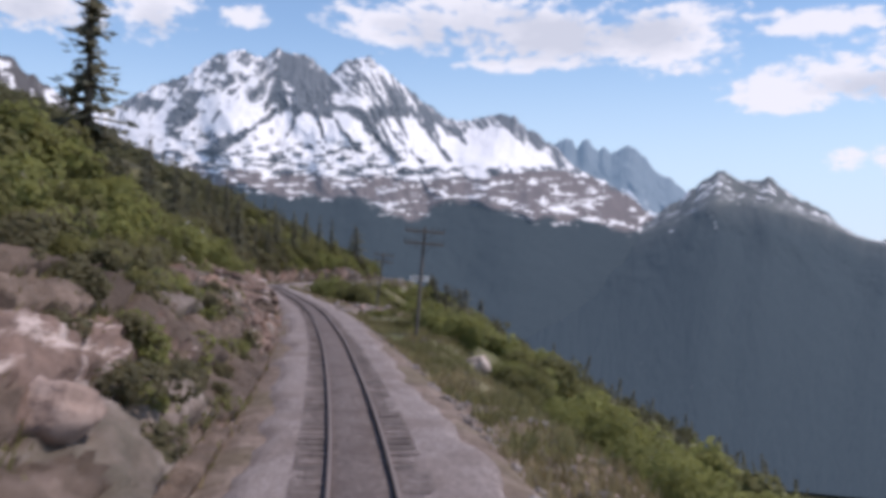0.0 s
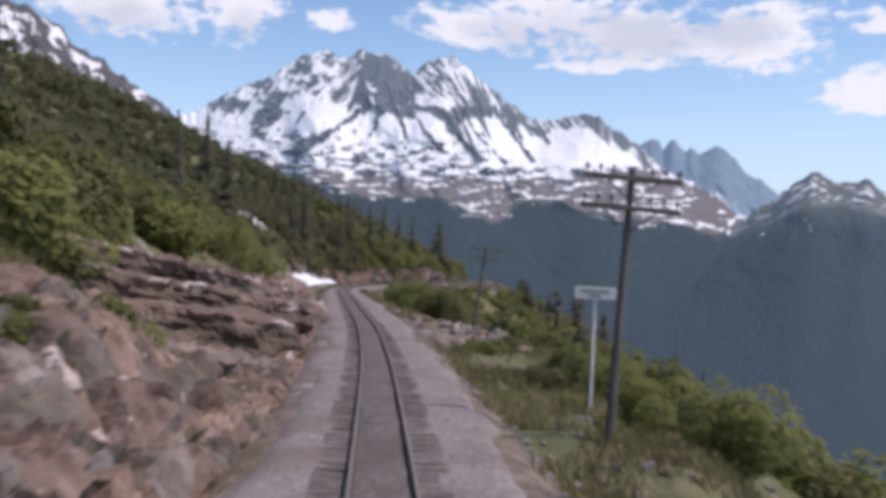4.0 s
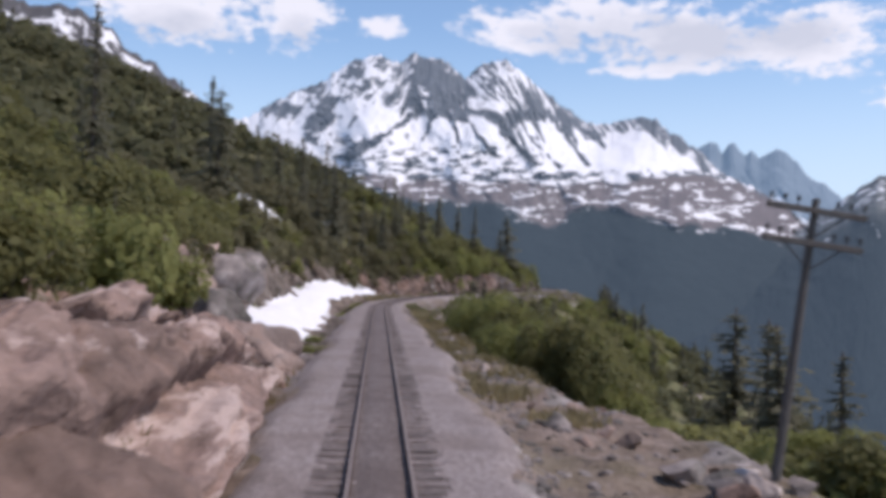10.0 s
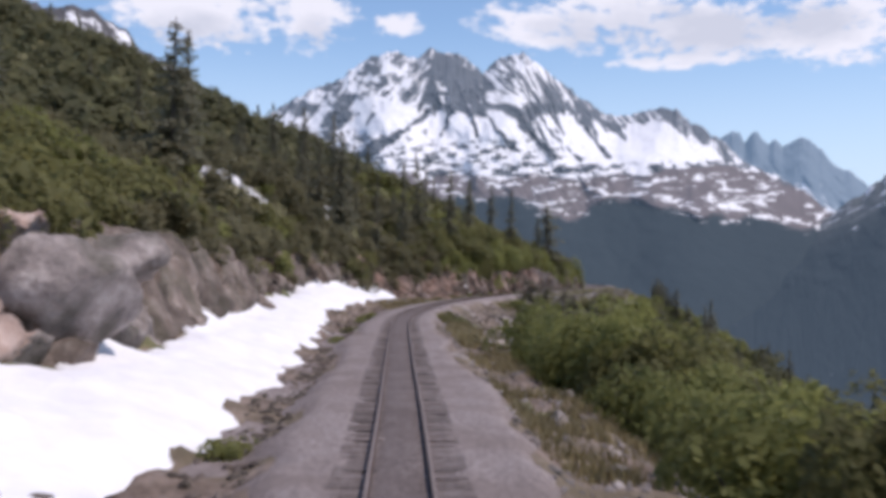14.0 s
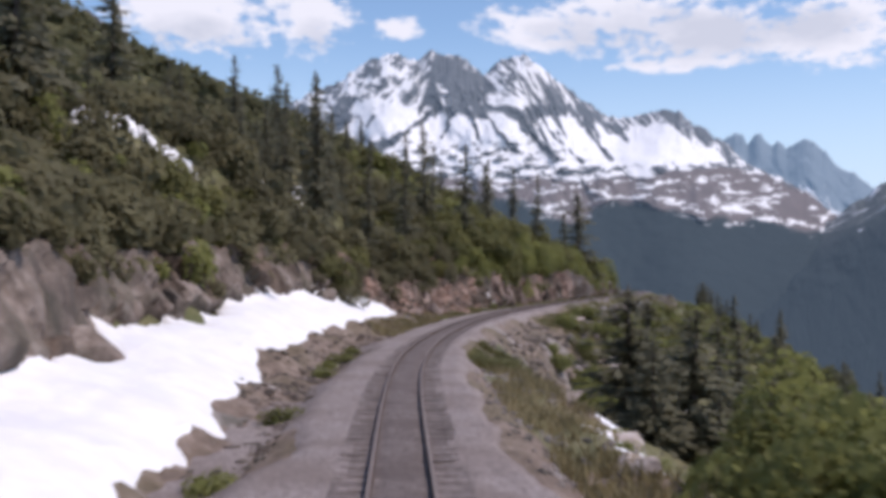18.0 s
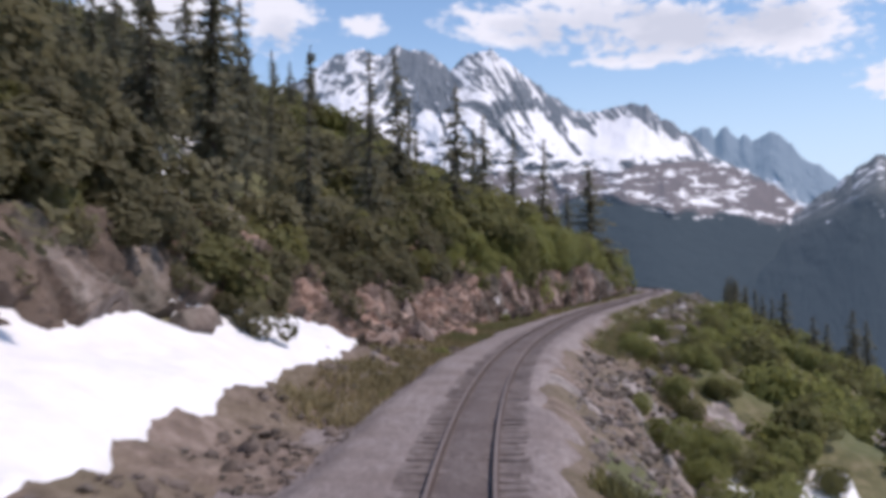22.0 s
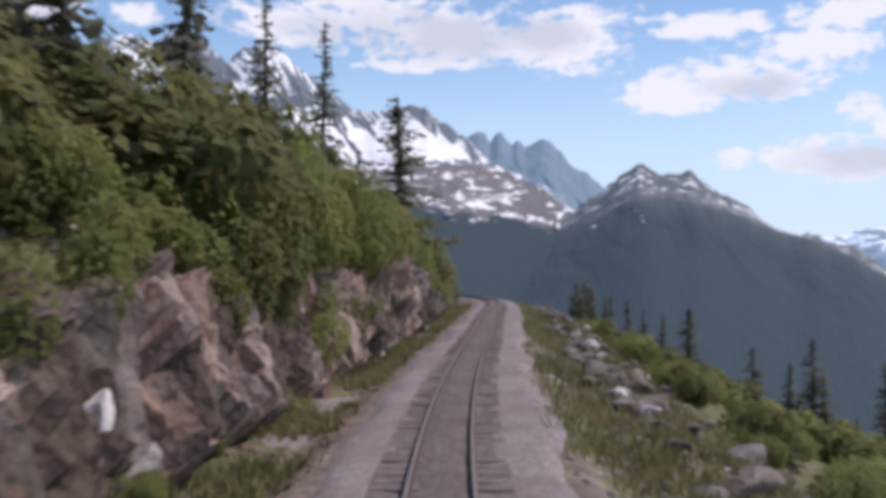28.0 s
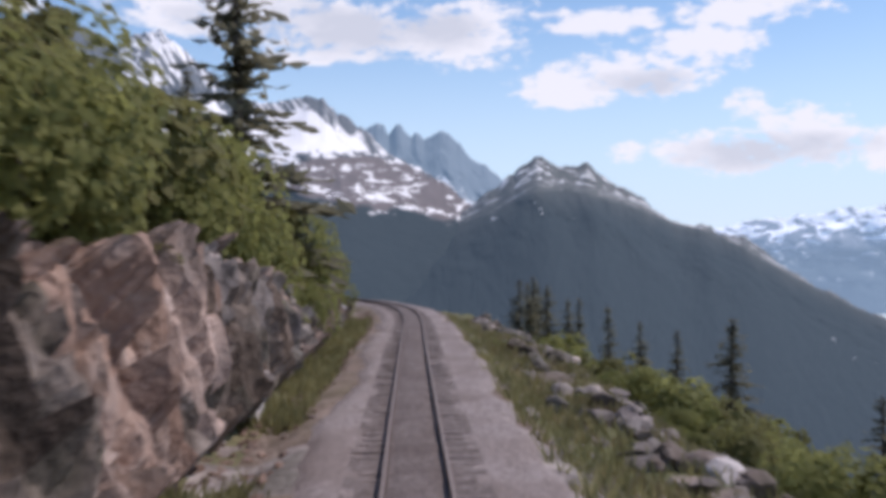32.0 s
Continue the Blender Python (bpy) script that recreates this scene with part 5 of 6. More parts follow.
scatter("rubble", PEBBLES, [(s, u, z, 0.03) for s, u, z in zip(g.uniform(190, 236, 700), g.uniform(2.5, 8, 700), .06 + .4 * g.random(700) ** 3)], DARK_ROCK, "brown stones washed down the gully", "rubble")
scatter("rubble", PEBBLES, [(s, -abs(u), z, 0.0) for s, u, z in zip(g.uniform(120, 250, 2200), 2.6 + np.minimum(np.abs(g.normal(0, .8, 2200)), 1.3), g.uniform(.04, .2, 2200))], DARK_ROCK, "brown stones between the track and the snow", "rubble")
scatter("rubble", PEBBLES, [(s, -u, z, 0.02) for s, u, z in zip(np.concatenate([g.uniform(112, 130, 320), g.uniform(176, 226, 800)]), np.concatenate([g.uniform(3, 7, 320), g.uniform(3.2, 5.5, 800)]), .05 + .2 * g.random(1120) ** 2)], DARK_ROCK, "loose stones on the bare earth beside the snow", "rubble")
scatter("rubble", PEBBLES, [(s, -u, z, 0.05) for s, u, z in zip(g.uniform(229, 252, 700), g.uniform(5.0, 10.5, 700), .12 + .45 * g.random(700) ** 2.2)], RED_ROCK, "fan of broken reddish stones below the bushes", "rubble")
scatter("rubble", PEBBLES, [(s, -u, z, 0.0) for s, u, z in zip(g.uniform(232, 342, 1500), g.uniform(2.3, 4.2, 1500), g.uniform(.04, .2, 1500))], RED_ROCK, "small stones at the foot of the rock cutting", "rubble")
scatter("rubble", PEBBLES, [(s, u, z, 0.0) for s, u, z in zip(g.uniform(60, 340, 1800), g.uniform(2.2, 4.4, 1800), g.uniform(.03, .14, 1800))], GREY_ROCK, "grey chippings spilled from the ballast", "rubble")
scatter("rubble", PEBBLES, [(s, u, z, 0.0) for s, u, z in zip(g.uniform(0, 340, 4200), 2.6 + np.abs(g.normal(0, 3.2, 4200)), g.uniform(.05, .24, 4200))], GREY_ROCK, "grey stones along the outer edge of the track", "rubble")

# ---- plants ----


def leaves_at(p, size, g, up=0.5, heart=(0, 0, 0.5)):
    """One rhombic leaf cluster at each point, turned outwards from the heart of the plant and upwards."""
    n = len(p)
    out = p - np.array(heart)
    out = out / (np.linalg.norm(out, axis=1)[:, None] + .01)
    face = out * .75 + np.array([0, 0, up]) + g.normal(0, .38, (n, 3))
    face /= np.linalg.norm(face, axis=1)[:, None]
    a = np.cross(face, g.normal(size=(n, 3)))
    a /= np.linalg.norm(a, axis=1)[:, None]
    b = np.cross(face, a)
    s = (size * g.uniform(.6, 1.4, n))[:, None]
    v = np.stack([p - a * s, p + b * s * .55, p + a * s, p - b * s * .55], 1).reshape(-1, 3)
    return v, np.arange(4 * n).reshape(-1, 4)


def shrub_points(g, lobes, n, wide=1.0, tall=1.0):
    """Points on the outer shell of several rounded lobes that stand on one foot."""
    c = np.stack([g.normal(0, .55, lobes) * wide, g.normal(0, .55, lobes) * wide, g.uniform(.45, 1.05, lobes) * tall], 1)
    r = g.uniform(.38, .68, lobes)
    k = g.integers(lobes, size=n)
    d = g.normal(size=(n, 3))
    d /= np.linalg.norm(d, axis=1)[:, None]
    p = c[k] + d * (r[k] * g.uniform(.62, 1.08, n) ** 0.5)[:, None] * np.array([1, 1, 1.1])
    p[:, 2] = np.maximum(p[:, 2], 0.05)
    return p, c


def shrub_pair(seed, n, size, lobes=8):
    """Crown and stems of a shrub about 2.6 m wide and 1.7 m high."""
    g = np.random.default_rng(seed)
    p, c = shrub_points(g, lobes, n)
    crown = quick_mesh("crown", *leaves_at(p, size, g))
    bm = bmesh.new()
    for q in c:
        tube_into(bm, .035, .012, (q[0] * .12, q[1] * .12, -0.15), tuple(q * .95), 5)
    stems = bpy.data.meshes.new("stem")
    bm.to_mesh(stems)
    bm.free()
    stems.materials.append(BARK)
    return crown, stems


SHRUBS = [shrub_pair(500 + i, 1300, 0.11, 8 + i % 3) for i in range(6)]
CLOSE_SHRUBS = [shrub_pair(540 + i, 4300, 0.062, 8 + i % 3) for i in range(5)]


def shrub(s, u, size, mat, label, group, forms=SHRUBS, tall=1.0, sink=0.1, g=g):
    crown, stems = forms[int(g.integers(len(forms)))]
    x, y, z = spot(s, u)
    base = tagged(new("shrub"), label, "shrub", group)
    base.matrix_basis = pose(x, y, z - sink, 0, 0, g.uniform(0, 360)) @ Matrix.Diagonal((size, size * g.uniform(.85, 1.15), size * tall, 1))
    for name, me in (("crown", with_material(crown, mat)), ("stem", stems)):
        ob = new(name, me)
        ob.parent = base


def conifer_meshes(seed, height, radius, dense=1.0, low=0.1):
    """Trunk, and a crown of drooping needle sprays in uneven whorls."""
    g = np.random.default_rng(seed)
    bm = bmesh.new()
    tube_into(bm, height * .016, height * .003, (0, 0, -.4), (0, 0, height * .985), 7)
    pts, dirs, sizes = [], [], []
    z = height * low
    while z < height * .97:
        f = 1 - z / height
        reach = radius * (f ** .75 * .95 + .06) * g.uniform(.7, 1.15)
        for k in range(int(5 + 3 * f)):
            if g.random() < 0.16:
                continue
            a = g.uniform(0, 6.283)
            l = reach * g.uniform(.55, 1.12)
            droop = g.uniform(.12, .5) * (0.3 + f)
            m = max(3, int(l / 0.3 * dense))
            t = (np.arange(m) + g.uniform(.3, 1.0, m)) / m
            p = np.stack([np.cos(a) * l * t, np.sin(a) * l * t, z - droop * l * t ** 1.5 + .12 * l * t], 1)
            side = np.array([-np.sin(a), np.cos(a), 0])
            p = p + side * (g.normal(0, .12, m) * l * t)[:, None]
            pts.append(p)
            dirs.append(np.tile(np.array([np.cos(a), np.sin(a), -droop]), (m, 1)) + g.normal(0, .35, (m, 3)))
            sizes.append((.16 + .1 * l) * g.uniform(.7, 1.3, m) * (0.75 + 0.5 * (1 - t)))
        z += height * g.uniform(.016, .034)
    p, d, s = np.concatenate(pts), np.concatenate(dirs), np.concatenate(sizes)
    d /= np.linalg.norm(d, axis=1)[:, None]
    w = np.cross(d, g.normal(0, .5, d.shape) + np.array([0, 0, 1.0]))
    w /= np.linalg.norm(w, axis=1)[:, None]
    s = s[:, None]
    v = np.stack([p - d * s, p + w * s * .5 - [0, 0, .06], p + d * s, p - w * s * .5 - [0, 0, .06]], 1).reshape(-1, 3)
    crown = quick_mesh("crown", v, np.arange(len(v)).reshape(-1, 4))
    crown.materials.append(SPRUCE)
    trunk = bpy.data.meshes.new("trunk")
    bm.to_mesh(trunk)
    bm.free()
    trunk.materials.append(BARK)
    return crown, trunk


TREES = [conifer_meshes(600 + i, 10.0, r, 1.5, l) for i, (r, l) in enumerate([(2.2, .06), (1.7, .1), (2.5, .04), (1.5, .16), (2.0, .07), (2.7, .03)])]


def conifer(s, u, height, form=None, wide=1.0, label="dark green spruce standing on the mountainside", group="hillside spruces", g=g, base_z=None):
    crown, trunk = TREES[int(g.integers(len(TREES))) if form is None else form]
    x, y, z = spot(s, u)
    base = tagged(new("spruce"), label, "tree", group)
    k = height / 10.0
    base.matrix_basis = pose(x, y, z if base_z is None else base_z, g.normal(0, 1.2), g.normal(0, 1.2), g.uniform(0, 360)) @ Matrix.Diagonal((k * wide, k * wide, k, 1))
    for name, me in (("trunk", trunk), ("crown", crown)):
        ob = new(name, me)
        ob.parent = base


g = np.random.default_rng(21)
HILL_LABEL, EDGE_LABEL, BRIGHT_LABEL = "leafy green alder on the bank above the track", "dense green alder thicket on the outer slope", "low yellow-green willow beside the track"
# shrubs nearest the track: s from, to, how many, u from, to, size from, to, tall
for s0, s1, n, u0, u1, a, b, tall in [(60, 84, 10, 10.5, 14, .9, 1.5, 1.2), (84, 118, 19, 6.6, 11, .9, 1.6, 1.2), (246, 262, 9, 5.6, 8.5, .9, 1.4, 1.2), (256, 280, 18, 4.9, 8.0, .8, 2.1, 1.4), (280, 338, 40, 5.6, 8.4, .8, 2.0, 1.4), (16, 38, 22, 3.3, 6.0, .4, .8, .8), (42, 56, 6, 3.6, 6.0, .35, .6, .8), (258, 277, 9, 5.4, 6.1, 1.0, 1.5, 1.1), (262, 274, 4, 4.6, 5.2, .8, 1.2, 1.1), (246, 280, 8, 4.5, 5.4, .35, .7, .9), (280, 300, 6, 4.6, 5.4, .4, .7, .9), (300, 338, 20, 4.7, 6.2, .7, 1.3, 1.1)]:
    for k in range(n):
        shrub(s0 + (s1 - s0) * (k + g.random()) / n, -g.uniform(u0, u1), g.uniform(a, b), ALDER if g.random() < (.1 if s0 > 240 else .45) else BRIGHT, HILL_LABEL, "bank alders", CLOSE_SHRUBS if s0 > 240 or u0 < 3.3 else SHRUBS, tall=tall * g.uniform(.85, 1.2), g=g)
for s0, s1, n, u0, u1, a, b, tall in [(12, 75, 26, 7.5, 12.5, .8, 1.3, 1.0), (131, 152, 22, 7.4, 12.5, 1.4, 2.2, 1.25), (150, 166, 12, 8.0, 13, 1.7, 2.4, 1.25), (154, 168, 8, 6.3, 8.2, 1.3, 1.9, 1.25), (104, 134, 14, 10.6, 13.5, .9, 1.4, 1.1), (190, 240, 22, 8.0, 14, .9, 1.4, 1.0), (221, 250, 18, 4.3, 8, .6, 1.1, .9), (60, 88, 20, 5.2, 9.5, .4, .8, .8), (235, 345, 32, 7.8, 12, .7, 1.3, .95)]:
    for k in range(n):
        shrub(s0 + (s1 - s0) * (k + g.random()) / n, g.uniform(u0, u1), g.uniform(a, b), ALDER if g.random() < .3 else BRIGHT, EDGE_LABEL, "outer slope alders", CLOSE_SHRUBS, tall=tall * g.uniform(.85, 1.2), g=g)
for k in range(22):
    s = g.uniform(12, 330)
    u = g.uniform(4.0, 6.5) if g.random() < .6 else -g.uniform(2.8, 3.6)
    shrub(s, u, g.uniform(.2, .45), BRIGHT, BRIGHT_LABEL, "trackside willows", tall=.8, g=g)

# spruces that stand out: s, u, height of the tip above the rails, form, width
SKYLINE_SPRUCES = [(49.5, -12, 18, 3, 1.8), (195, -20.5, 24.4, 2, 1.1), (153.5, -20.5, 22, 1, .9), (234.5, -39, 35, 0, 1), (257, -28, 27.5, 1, 1), (256.5, -32.5, 28.4, 0, 1), (248, -33, 27.5, 4, 1), (226, -14.3, 19.7, 4, 1), (228, -15.5, 18, 1, 1), (223, -16, 18.5, 0, .9), (233, -12.3, 15.6, 3, .8)]
CUTTING_SPRUCES = [(245, -12.5, 18, 1, .8), (254, -13, 20.5, 0, .75), (262, -11, 19, 2, .8), (275, -12, 18.5, 5, .7), (290, -12.5, 19.3, 4, .8), (294, -10, 18.5, 1, .9), (313, -7.2, 17.5, 0, 1.5), (300, -20, 21, 0, 1), (305, -28.8, 22, 1, 1), (270, -18, 20, 3, 1), (330, -13, 15, 0, 1), (133.5, -9.4, 4.6, 4, .9), (130, -12.5, 7, 1, .9)]
OUTER_SPRUCES = [(322.5, 16.9, .1, 0, .75), (349, 12.3, 2.1, 1, .7), (347, 11.2, 1.6, 4, .6), (351, 13.4, 1.3, 0, .7), (345, 12.0, 1.4, 0, .8), (353, 12.6, 1.8, 4, .7), (344, 13.4, .4, 1, .8), (341, 13.0, .6, 1, .6), (337, 14.0, .2, 3, .7), (332, 14.6, -.6, 4, .6), (328, 15.6, -.9, 1, .7), (312, 20, -2.6, 4, .7), (306, 21, -3.2, 1, .8)]
LOWER_SPRUCES = [(156, 27, 1.4, 2, .9), (151, 29, .5, 0, 1), (160, 31, .5, 4, 1), (145, 30, -1, 1, 1), (195, 9.4, 2.8, 2, 1.4), (198, 10.5, 2.0, 5, 1.2), (191, 11.5, 1.8, 5, 1.2), (188.5, 9.5, .8, 2, 1.3), (201, 13, 1.2, 0, 1), (186, 13.5, 1.0, 5, .8), (204, 15, 1, 1, 1), (210, 17, .5, 2, 1), (180, 17, 1, 4, 1)]
for s, u, tip, form, w in SKYLINE_SPRUCES + CUTTING_SPRUCES + OUTER_SPRUCES + LOWER_SPRUCES:
    conifer(s, u, tip - float(land(s, u)), form, w * (2.0 if u > 0 and s > 300 else 1.5 if u > 0 else 1.0), g=g)
for k in range(18):
    conifer(g.uniform(220, 250), -g.uniform(13.5, 28), g.uniform(3.6, 6.8), wide=.9, g=g, label="dark green spruce in the wood above the cutting")
for k in range(40):
    s = g.uniform(200, 320)
    u = -(16 + g.random() ** 1.3 * 40)
    if 240 < s < 312 and u > -24:
        continue
    conifer(s, u, g.uniform(3.5, 8), wide=.85, g=g)
for k in range(14):
    conifer(g.uniform(225, 340), g.uniform(22, 50), g.uniform(6, 10), g=g, label="dark green spruce on the slope below the track", group="lower spruces")


def low_trees():
    out = []
    for k in range(3):
        gg = np.random.default_rng(700 + k)
        n = 150
        t = gg.random(n) ** .8
        a = gg.uniform(0, 6.283, n)
        r = (1 - t) * 1.6 * gg.uniform(.5, 1.1, n) + .05
        p = np.stack([np.cos(a) * r, np.sin(a) * r, .6 + t * 9.4], 1)
        v, f = leaves_at(p, .48, gg, -.1, (0, 0, 3))
        out.append(quick_mesh("far_tree", v, f))
    return out


def low_shrubs(n, size):
    out = []
    for k in range(4):
        gg = np.random.default_rng(720 + k)
        p, c = shrub_points(gg, 6, n)
        v, f = leaves_at(p, size, gg)
        out.append(quick_mesh("far_shrub", v, f))
    return out


# old snow high on the hillside: s, u of the upper end, s, u of the lower end, half width
PATCHES = [(202, -21.2, 202.8, -19, .6), (203.2, -20, 203.8, -17.4, .9), (204.4, -18.6, 204.9, -16, 1.0), (205.8, -17.2, 206.2, -15.2, .5), (223.5, -16.8, 224, -13.8, .7), (227.5, -20, 225.5, -14.8, 1.0), (231.5, -19.5, 229, -15.5, .5), (222, -19, 221.5, -16.5, .4), (218, -15.4, 220.5, -13, .8), (238.5, -22.5, 235.5, -18, .9)]


def spread(n, s0, s1, u0, u1, power, a, b, seed, cut=-9.0):
    gg = np.random.default_rng(seed)
    s = gg.uniform(s0, s1, n)
    u = u0 + (u1 - u0) * gg.random(n) ** power
    keep = fbm(s / 14, u / 14, seed, 3) > cut
    for s0_, u0_, s1_, u1_, w_ in PATCHES:
        f = np.clip(((s - s0_) * (s1_ - s0_) + (u - u0_) * (u1_ - u0_)) / ((s1_ - s0_) ** 2 + (u1_ - u0_) ** 2), 0, 1.25)
        away = s - s0_ - f * (s1_ - s0_)
        keep &= np.hypot(np.where(away < 0, away * .45, away), u - u0_ - f * (u1_ - u0_)) > w_ + .85
    return [(x, y, z, -0.1) for x, y, z in zip(s[keep], u[keep], gg.uniform(a, b, n)[keep])]


NEAR_S, MID_S, FAR_S, FAR_T = low_shrubs(900, .13), low_shrubs(330, .17), low_shrubs(70, .37), low_trees()
scatter("bank_scrub", NEAR_S, spread(24, 118, 215, -11, -15, 1, .9, 1.6, 91) + spread(12, 215, 248, -9, -13, 1, .9, 1.4, 92) + spread(34, 238, 264, -8.5, -16, 1, .9, 1.5, 56) + spread(22, 124, 214, -10.8, -12.6, 1, .6, 1.1, 93) + spread(26, 6, 60, -6.5, -11, 1, .6, 1.0, 94) + spread(60, 253, 335, -7.8, -12, 1, 1.6, 2.3, 96) + spread(10, 129, 150, -10, -12, 1, .7, 1.1, 97) + spread(20, 10, 40, -6, -10, 1, .5, .9, 98) + spread(18, 75, 115, 10, 14, 1, .9, 1.3, 95), ALDER, "leafy green alder scrub along the edges of the slope", "scrub")
scatter("bank_scrub", NEAR_S, [(a, b, c, .1) for a, b, c, _ in spread(64, 14, 40, -3.1, -8, 1, .3, .65, 55)], UMBER, "low brown-green scrub growing over the bank rocks", "scrub")
scatter("bank_scrub", NEAR_S, spread(40, 180, 234, -10.4, -14.5, 1, .7, 1.3, 99) + spread(64, 184, 226, -12.2, -15.5, 1, .8, 1.3, 87) + spread(40, 152, 186, -10.2, -13, 1, .7, 1.2, 86) + spread(50, 212, 247, -8.4, -11.5, 1, .6, 1.1, 85), UMBER, "dull olive scrub among the dark boulders", "scrub")
scatter("hillside_scrub", MID_S, spread(330, 172, 262, -11.5, -34, 1.2, .9, 1.7, 62) + spread(60, 184, 214, -12, -26, 1, .7, 1.2, 88) + spread(26, 232, 256, -8.6, -14, 1, .7, 1.2, 89), UMBER, "dull olive and brown scrub on the wooded hillside", "scrub")
scatter("hillside_scrub", MID_S, spread(590, 0, 178, -11.5, -34, 1.2, .9, 1.7, 61) + spread(300, 256, 350, -11.5, -34, 1.2, .9, 1.7, 60), ALDER, "green alder scrub on the mountainside above the track", "scrub")
scatter("hillside_scrub", MID_S, spread(290, 0, 180, -11, -32, 1.2, .8, 1.6, 66, -.1) + spread(60, 180, 262, -11, -32, 1.2, .8, 1.3, 59, -.1) + spread(150, 262, 350, -11, -32, 1.2, .8, 1.6, 58, -.1), BRIGHT, "lighter green willow scrub on the mountainside", "scrub")
scatter("hillside_scrub", FAR_S, spread(4300, 0, 380, -30, -140, 1.25, 1.0, 2.2, 67), DUSKY, "distant green scrub high on the mountainside", "scrub")
scatter("bank_scrub", NEAR_S, spread(70, 18, 62, -7.5, -20, 1.2, .8, 1.4, 57), BRIGHT, "bright green willow scrub above the bank", "scrub")
scatter("lower_scrub", MID_S, spread(380, 0, 360, 11.5, 34, 1.2, .9, 1.7, 63), ALDER, "green scrub on the slope below the track", "scrub")
scatter("lower_scrub", MID_S, spread(560, 0, 360, 11, 32, 1.2, .8, 1.5, 68), BRIGHT, "lighter green scrub on the slope below the track", "scrub")
scatter("lower_scrub", FAR_S, spread(1200, 0, 400, 32, 110, 1.2, 1.0, 2.2, 69), DUSKY, "distant scrub far below the track", "scrub")
scatter("far_woods", FAR_T, spread(50, 200, 420, -25, -130, 1.0, .4, .75, 64, -.15) + spread(320, 200, 440, 50, 190, 1.0, .5, .9, 65), SPRUCE, "dark spruce woods on the mountainside", "woods")


def grass_blades(n, seed, areas, tall, mat, label):
    """Tufts of thin blades; areas: s from, to, u from, to."""
    gg = np.random.default_rng(seed)
    vs = []
    for s0, s1, u0, u1 in areas:
        m = n // len(areas)
        s, u = gg.uniform(s0, s1, m), gg.uniform(u0, u1, m)
        keep = fbm(s / 3, u / 3, seed, 3) > -.12
        s, u = s[keep], u[keep]
        x, y = plan(s, u)
        p = np.stack([x, y, land(s, u) - .03], 1)
        for k in range(4):
            hgt = (tall * gg.uniform(.5, 1.3, len(p)))[:, None]
            lean = gg.normal(0, .35, (len(p), 3)) * np.array([1, 1, 0]) + np.array([0, 0, 1])
            side = gg.normal(0, 1, (len(p), 3)) * np.array([1, 1, 0])
            side = side / np.linalg.norm(side, axis=1)[:, None] * .035
            q = p + gg.normal(0, .12, (len(p), 3)) * np.array([1, 1, 0])
            vs.append(np.stack([q - side, q + side, q + lean * hgt + side * .3, q + lean * hgt - side * .3], 1).reshape(-1, 3))
    vv = np.concatenate(vs)
    return put("grass", quick_mesh("grass", vv, np.arange(len(vv)).reshape(-1, 4)), mat, label=label, category="grass", kind="stuff")


grass_blades(16000, 71, [(5, 84, 2.9, 9), (110, 196, 3.0, 6.5), (235, 340, 3.0, 8)], .3, DRY, "tufts of yellow-green grass beside the ballast")
grass_blades(22000, 73, [(232, 250, -4.6, -2.8), (246, 335, -4.6, -2.5), (20, 86, 3.2, 8.5), (234, 335, 2.3, 7.5), (190, 201, 2.2, 4)], .34, MEADOW, "low green grass and weeds on the verge of the track")
grass_blades(9000, 72, [(0, 118, -8, -2.6), (230, 250, -7, -3), (206, 240, -5.4, -3)], .26, DRY, "dry grass tufts among the bank rocks")

grass_blades(9000, 74, [(10, 40, -8, -2.7), (34, 60, -9, -5)], .3, MEADOW, "rough grass and weeds on the bank above the track")

# ---- old snow ----


def snow_patch(s0, s1, inner, outer, thick, seed, label):
    """Snow that lies on the ground between two wandering edges and thins out to them."""
    s = np.arange(s0, s1, .4)
    w = np.linspace(0, 1, 30)
    i = np.interp(s, *inner) + fbm(s / 2.2, s * 0, seed, 5, .6) * .75
    o = np.interp(s, *outer) + fbm(s / 2.6, s * 0, seed + 1, 5, .6) * 1.5
    o = np.minimum(o, i - 0.05)
    ss, ww = np.meshgrid(s, w, indexing="ij")
    uu = i[:, None] * (1 - ww) + o[:, None] * ww
    lift = thick * (np.sin(np.pi * np.clip(ww, 0, 1)) ** .4) * np.minimum(1, (i - o)[:, None] / 2) - .12
    x, y = plan(ss, uu)
    smooth_land = sum(land(ss + a, uu + b) for a in (-1.2, 0, 1.2) for b in (-.8, 0, .8)) / 9
    z = np.maximum(smooth_land + lift, land(ss, uu) + np.minimum(lift, .06))
    return put("snow_patch", quick_mesh("snow_patch", np.stack([x, y, z], -1).reshape(-1, 3), grid_faces(len(s), len(w), True), True), SNOW, label=label, category="snow", kind="structure")


snow_patch(128, 228, ([119, 124, 132, 140, 156, 175, 187, 199, 209, 217, 222, 228], [-6.0, -5.0, -4.5, -4.0, -4.0, -4.4, -5.6, -5.8, -6.2, -6.1, -6.7, -7.8]), ([119, 123, 132, 138, 149, 153, 156, 161, 172, 177, 181, 190, 197, 212, 221, 224, 228], [-7.2, -10, -10.4, -9, -7.9, -8.2, -9.4, -8.6, -8.5, -8.2, -10.2, -10.1, -10.6, -9.9, -9.4, -8.7, -8.0]), .45, 81, "long bank of old white snow between the track and the boulders")
snow_patch(162, 185, ([162, 169, 177, 185], [6.6, 6.8, 6.9, 7.8]), ([162, 169, 177, 185], [4.9, 5.0, 5.1, 6.8]), .35, 83, "broken patch of old snow on the outer slope")
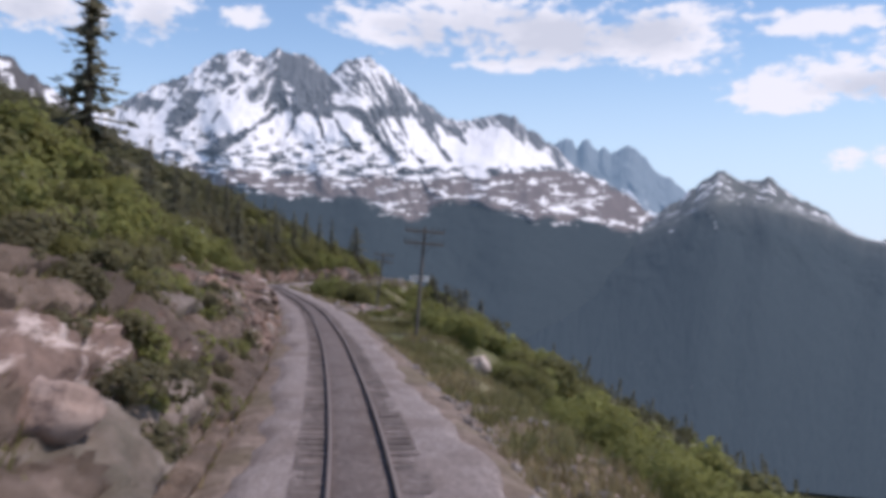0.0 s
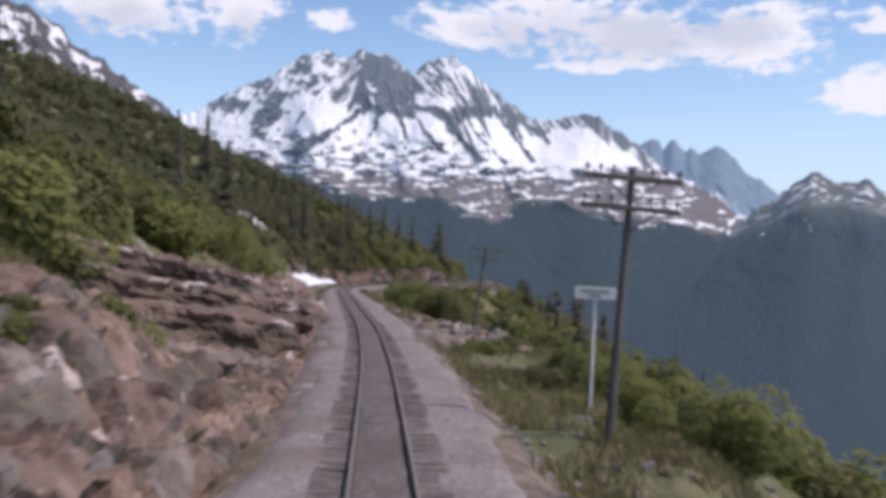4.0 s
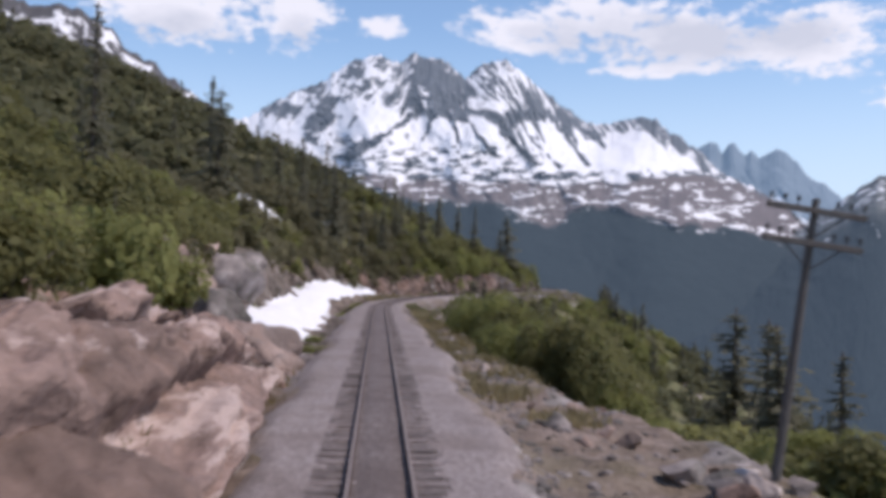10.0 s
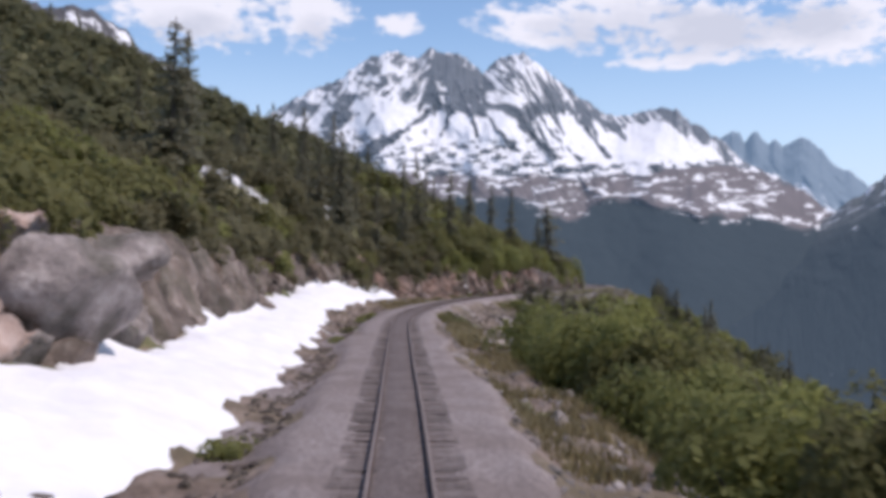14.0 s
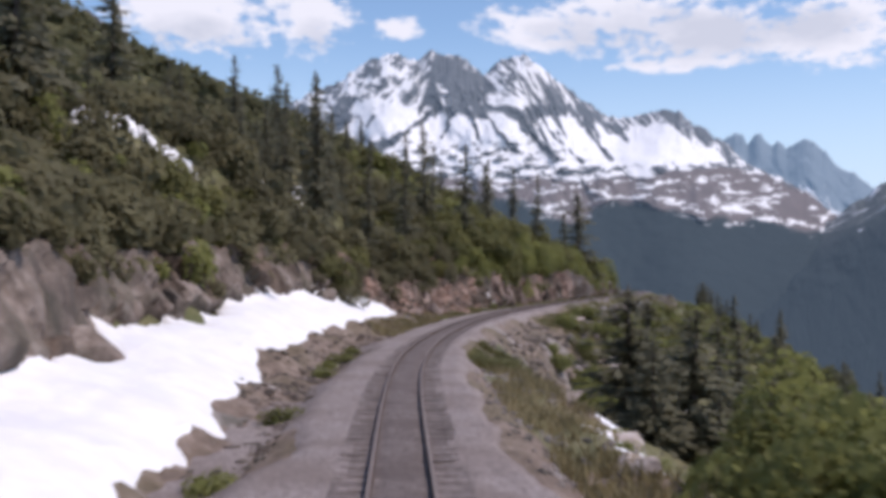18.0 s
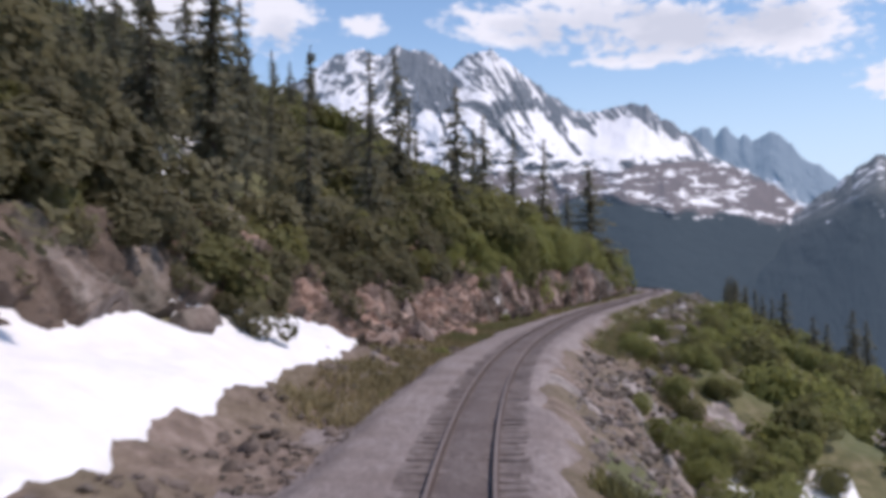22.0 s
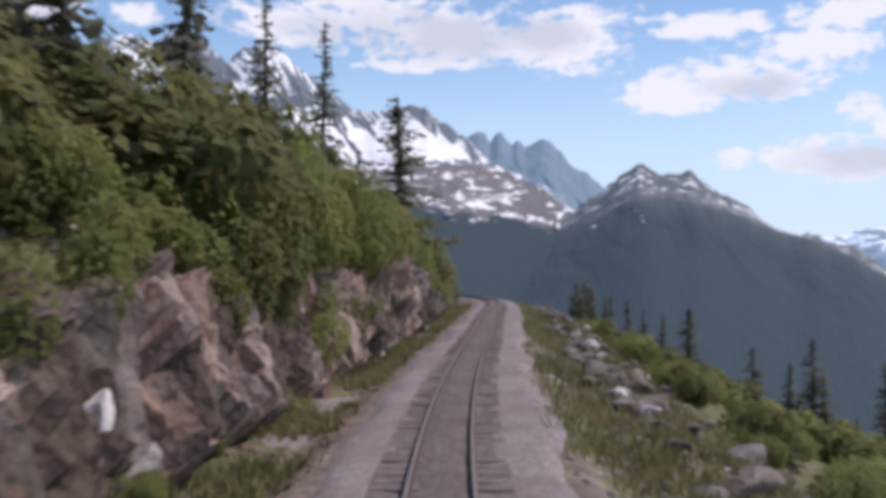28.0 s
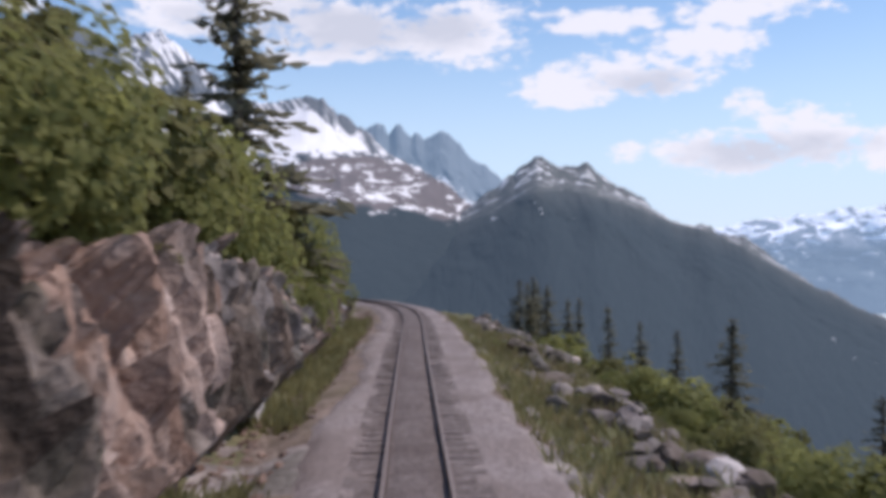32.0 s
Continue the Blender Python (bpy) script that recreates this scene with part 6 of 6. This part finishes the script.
snow_patch(206, 236, ([206, 214, 222, 230, 236], [7.4, 10.5, 13, 15, 15.5]), ([206, 214, 222, 230, 236], [6.6, 6.3, 6.8, 9.5, 14]), .4, 85, "ragged patch of old snow in the gully below the outer edge")
snow_patch(192, 204, ([192, 197, 204], [5.6, 6.6, 7.0]), ([192, 197, 204], [5.0, 4.8, 6.2]), .3, 87, "small patch of old snow below the outer edge")


def snow_streak(s0, u0, s1, u1, half, seed):
    """A ragged tongue of old snow that runs down the hillside."""
    t, w = np.linspace(0, 1, 46), np.linspace(-1, 1, 15)
    length = math.hypot(s1 - s0, u1 - u0)
    ns, nu = -(u1 - u0) / length, (s1 - s0) / length
    wide = half * np.clip(np.sin(np.pi * t) ** .5 * (1 + 1.5 * fbm(t * length / 2.2, t * 0, seed, 4)), .04, 2)
    bend = half * 1.4 * fbm(t * length / 4, t * 0, seed + 3, 3)
    tt, ww = np.meshgrid(t, w, indexing="ij")
    across = bend[:, None] + ww * wide[:, None]
    ss, uu = s0 + (s1 - s0) * tt + ns * across, u0 + (u1 - u0) * tt + nu * across
    x, y = plan(ss, uu)
    z = np.maximum(land(ss, uu), sum(land(ss + d, uu + e) for d in (-.8, .8) for e in (-.8, .8)) / 4) + .65 * (1 - ww ** 2) ** .5 - .1
    return put("snow_patch", quick_mesh("snow_patch", np.stack([x, y, z], -1).reshape(-1, 3), grid_faces(len(t), len(w), True), True), SNOW, label="streak of old snow high on the green hillside", category="snow", kind="structure")


gp = np.random.default_rng(77)
for k, (s0, u0, s1, u1, half) in enumerate(PATCHES):
    for j in range(4):
        f0 = gp.uniform(0, .65)
        f1 = f0 + gp.uniform(.25, .45)
        off = gp.normal(0, half * .7)
        snow_streak(s0 + (s1 - s0) * f0 + off, u0 + (u1 - u0) * f0, s0 + (s1 - s0) * f1 + off * .8, u0 + (u1 - u0) * f1, half * gp.uniform(.35, .7), 190 + 7 * k + 60 * j)

# ---- line-side things ----


def telegraph_pole(s, u, top, lean, arm_long=3.0):
    x, y, z = spot(s, u)
    height = top - z
    base = tagged(new("telegraph_pole"), "old dark wooden telegraph pole with two crossarms and insulators", "telegraph pole", "telegraph poles")
    base.matrix_basis = pose(x, y, z, 0, lean, turn_at(s))
    bm = bmesh.new()
    tube_into(bm, .115, .08, (0, 0, -.6), (0, 0, height), 10)
    part("post", bm, POLE, base)
    for k, h in enumerate((height - .28, height - .98)):
        bm = bmesh.new()
        box_into(bm, (arm_long, .1, .13), (0, -.13, h), .01)
        arm = part("crossarm", bm, POLE, base)
        for px in [k * arm_long / 3.0 for k in (-1.4, -1.0, -.6, .6, 1.0, 1.4)]:
            bm = bmesh.new()
            tube_into(bm, .014, .014, (px, -.13, h + .06), (px, -.13, h + .17), 6)
            tube_into(bm, .05, .035, (px, -.13, h + .16), (px, -.13, h + .27), 8)
            part("insulator", bm, DARK, arm, "dark insulator on a pin")
        for sx in (-1, 1):
            bm = bmesh.new()
            tube_into(bm, .018, .018, (sx * .65, -.15, h - .04), (sx * .02, -.13, h - .55), 5)
            part("brace", bm, DARK, arm)
    return base


telegraph_pole(56.5, 5.35, 5.65, 4.0, 2.35)
telegraph_pole(104, 8.4, 5.0, 7.5, 2.2)

# name board by the line; its lettering is too blurred to read
x, y, z = spot(62, 6.15)
tall = 2.55 - z
board = tagged(new("name_board"), "weathered white name board on a single post beside the track", "sign")
board.matrix_basis = pose(x, y, z, 0, 1.5, turn_at(62) - 6)
bm = bmesh.new()
tube_into(bm, .055, .05, (0, 0, -.4), (0, 0, tall + .05), 10)
part("post", bm, WHITE, board)
bm = bmesh.new()
box_into(bm, (1.2, .05, .34), (0, -.07, tall), .008)
face = part("panel", bm, WHITE, board)
for w, h, dz in ((.82, .07, .06), (.34, .055, -.07)):
    bm = bmesh.new()
    box_into(bm, (w, .012, h), (0, -.1, tall + dz), 0)
    part("lettering_bar", bm, FADED, face, "faded grey lettering")
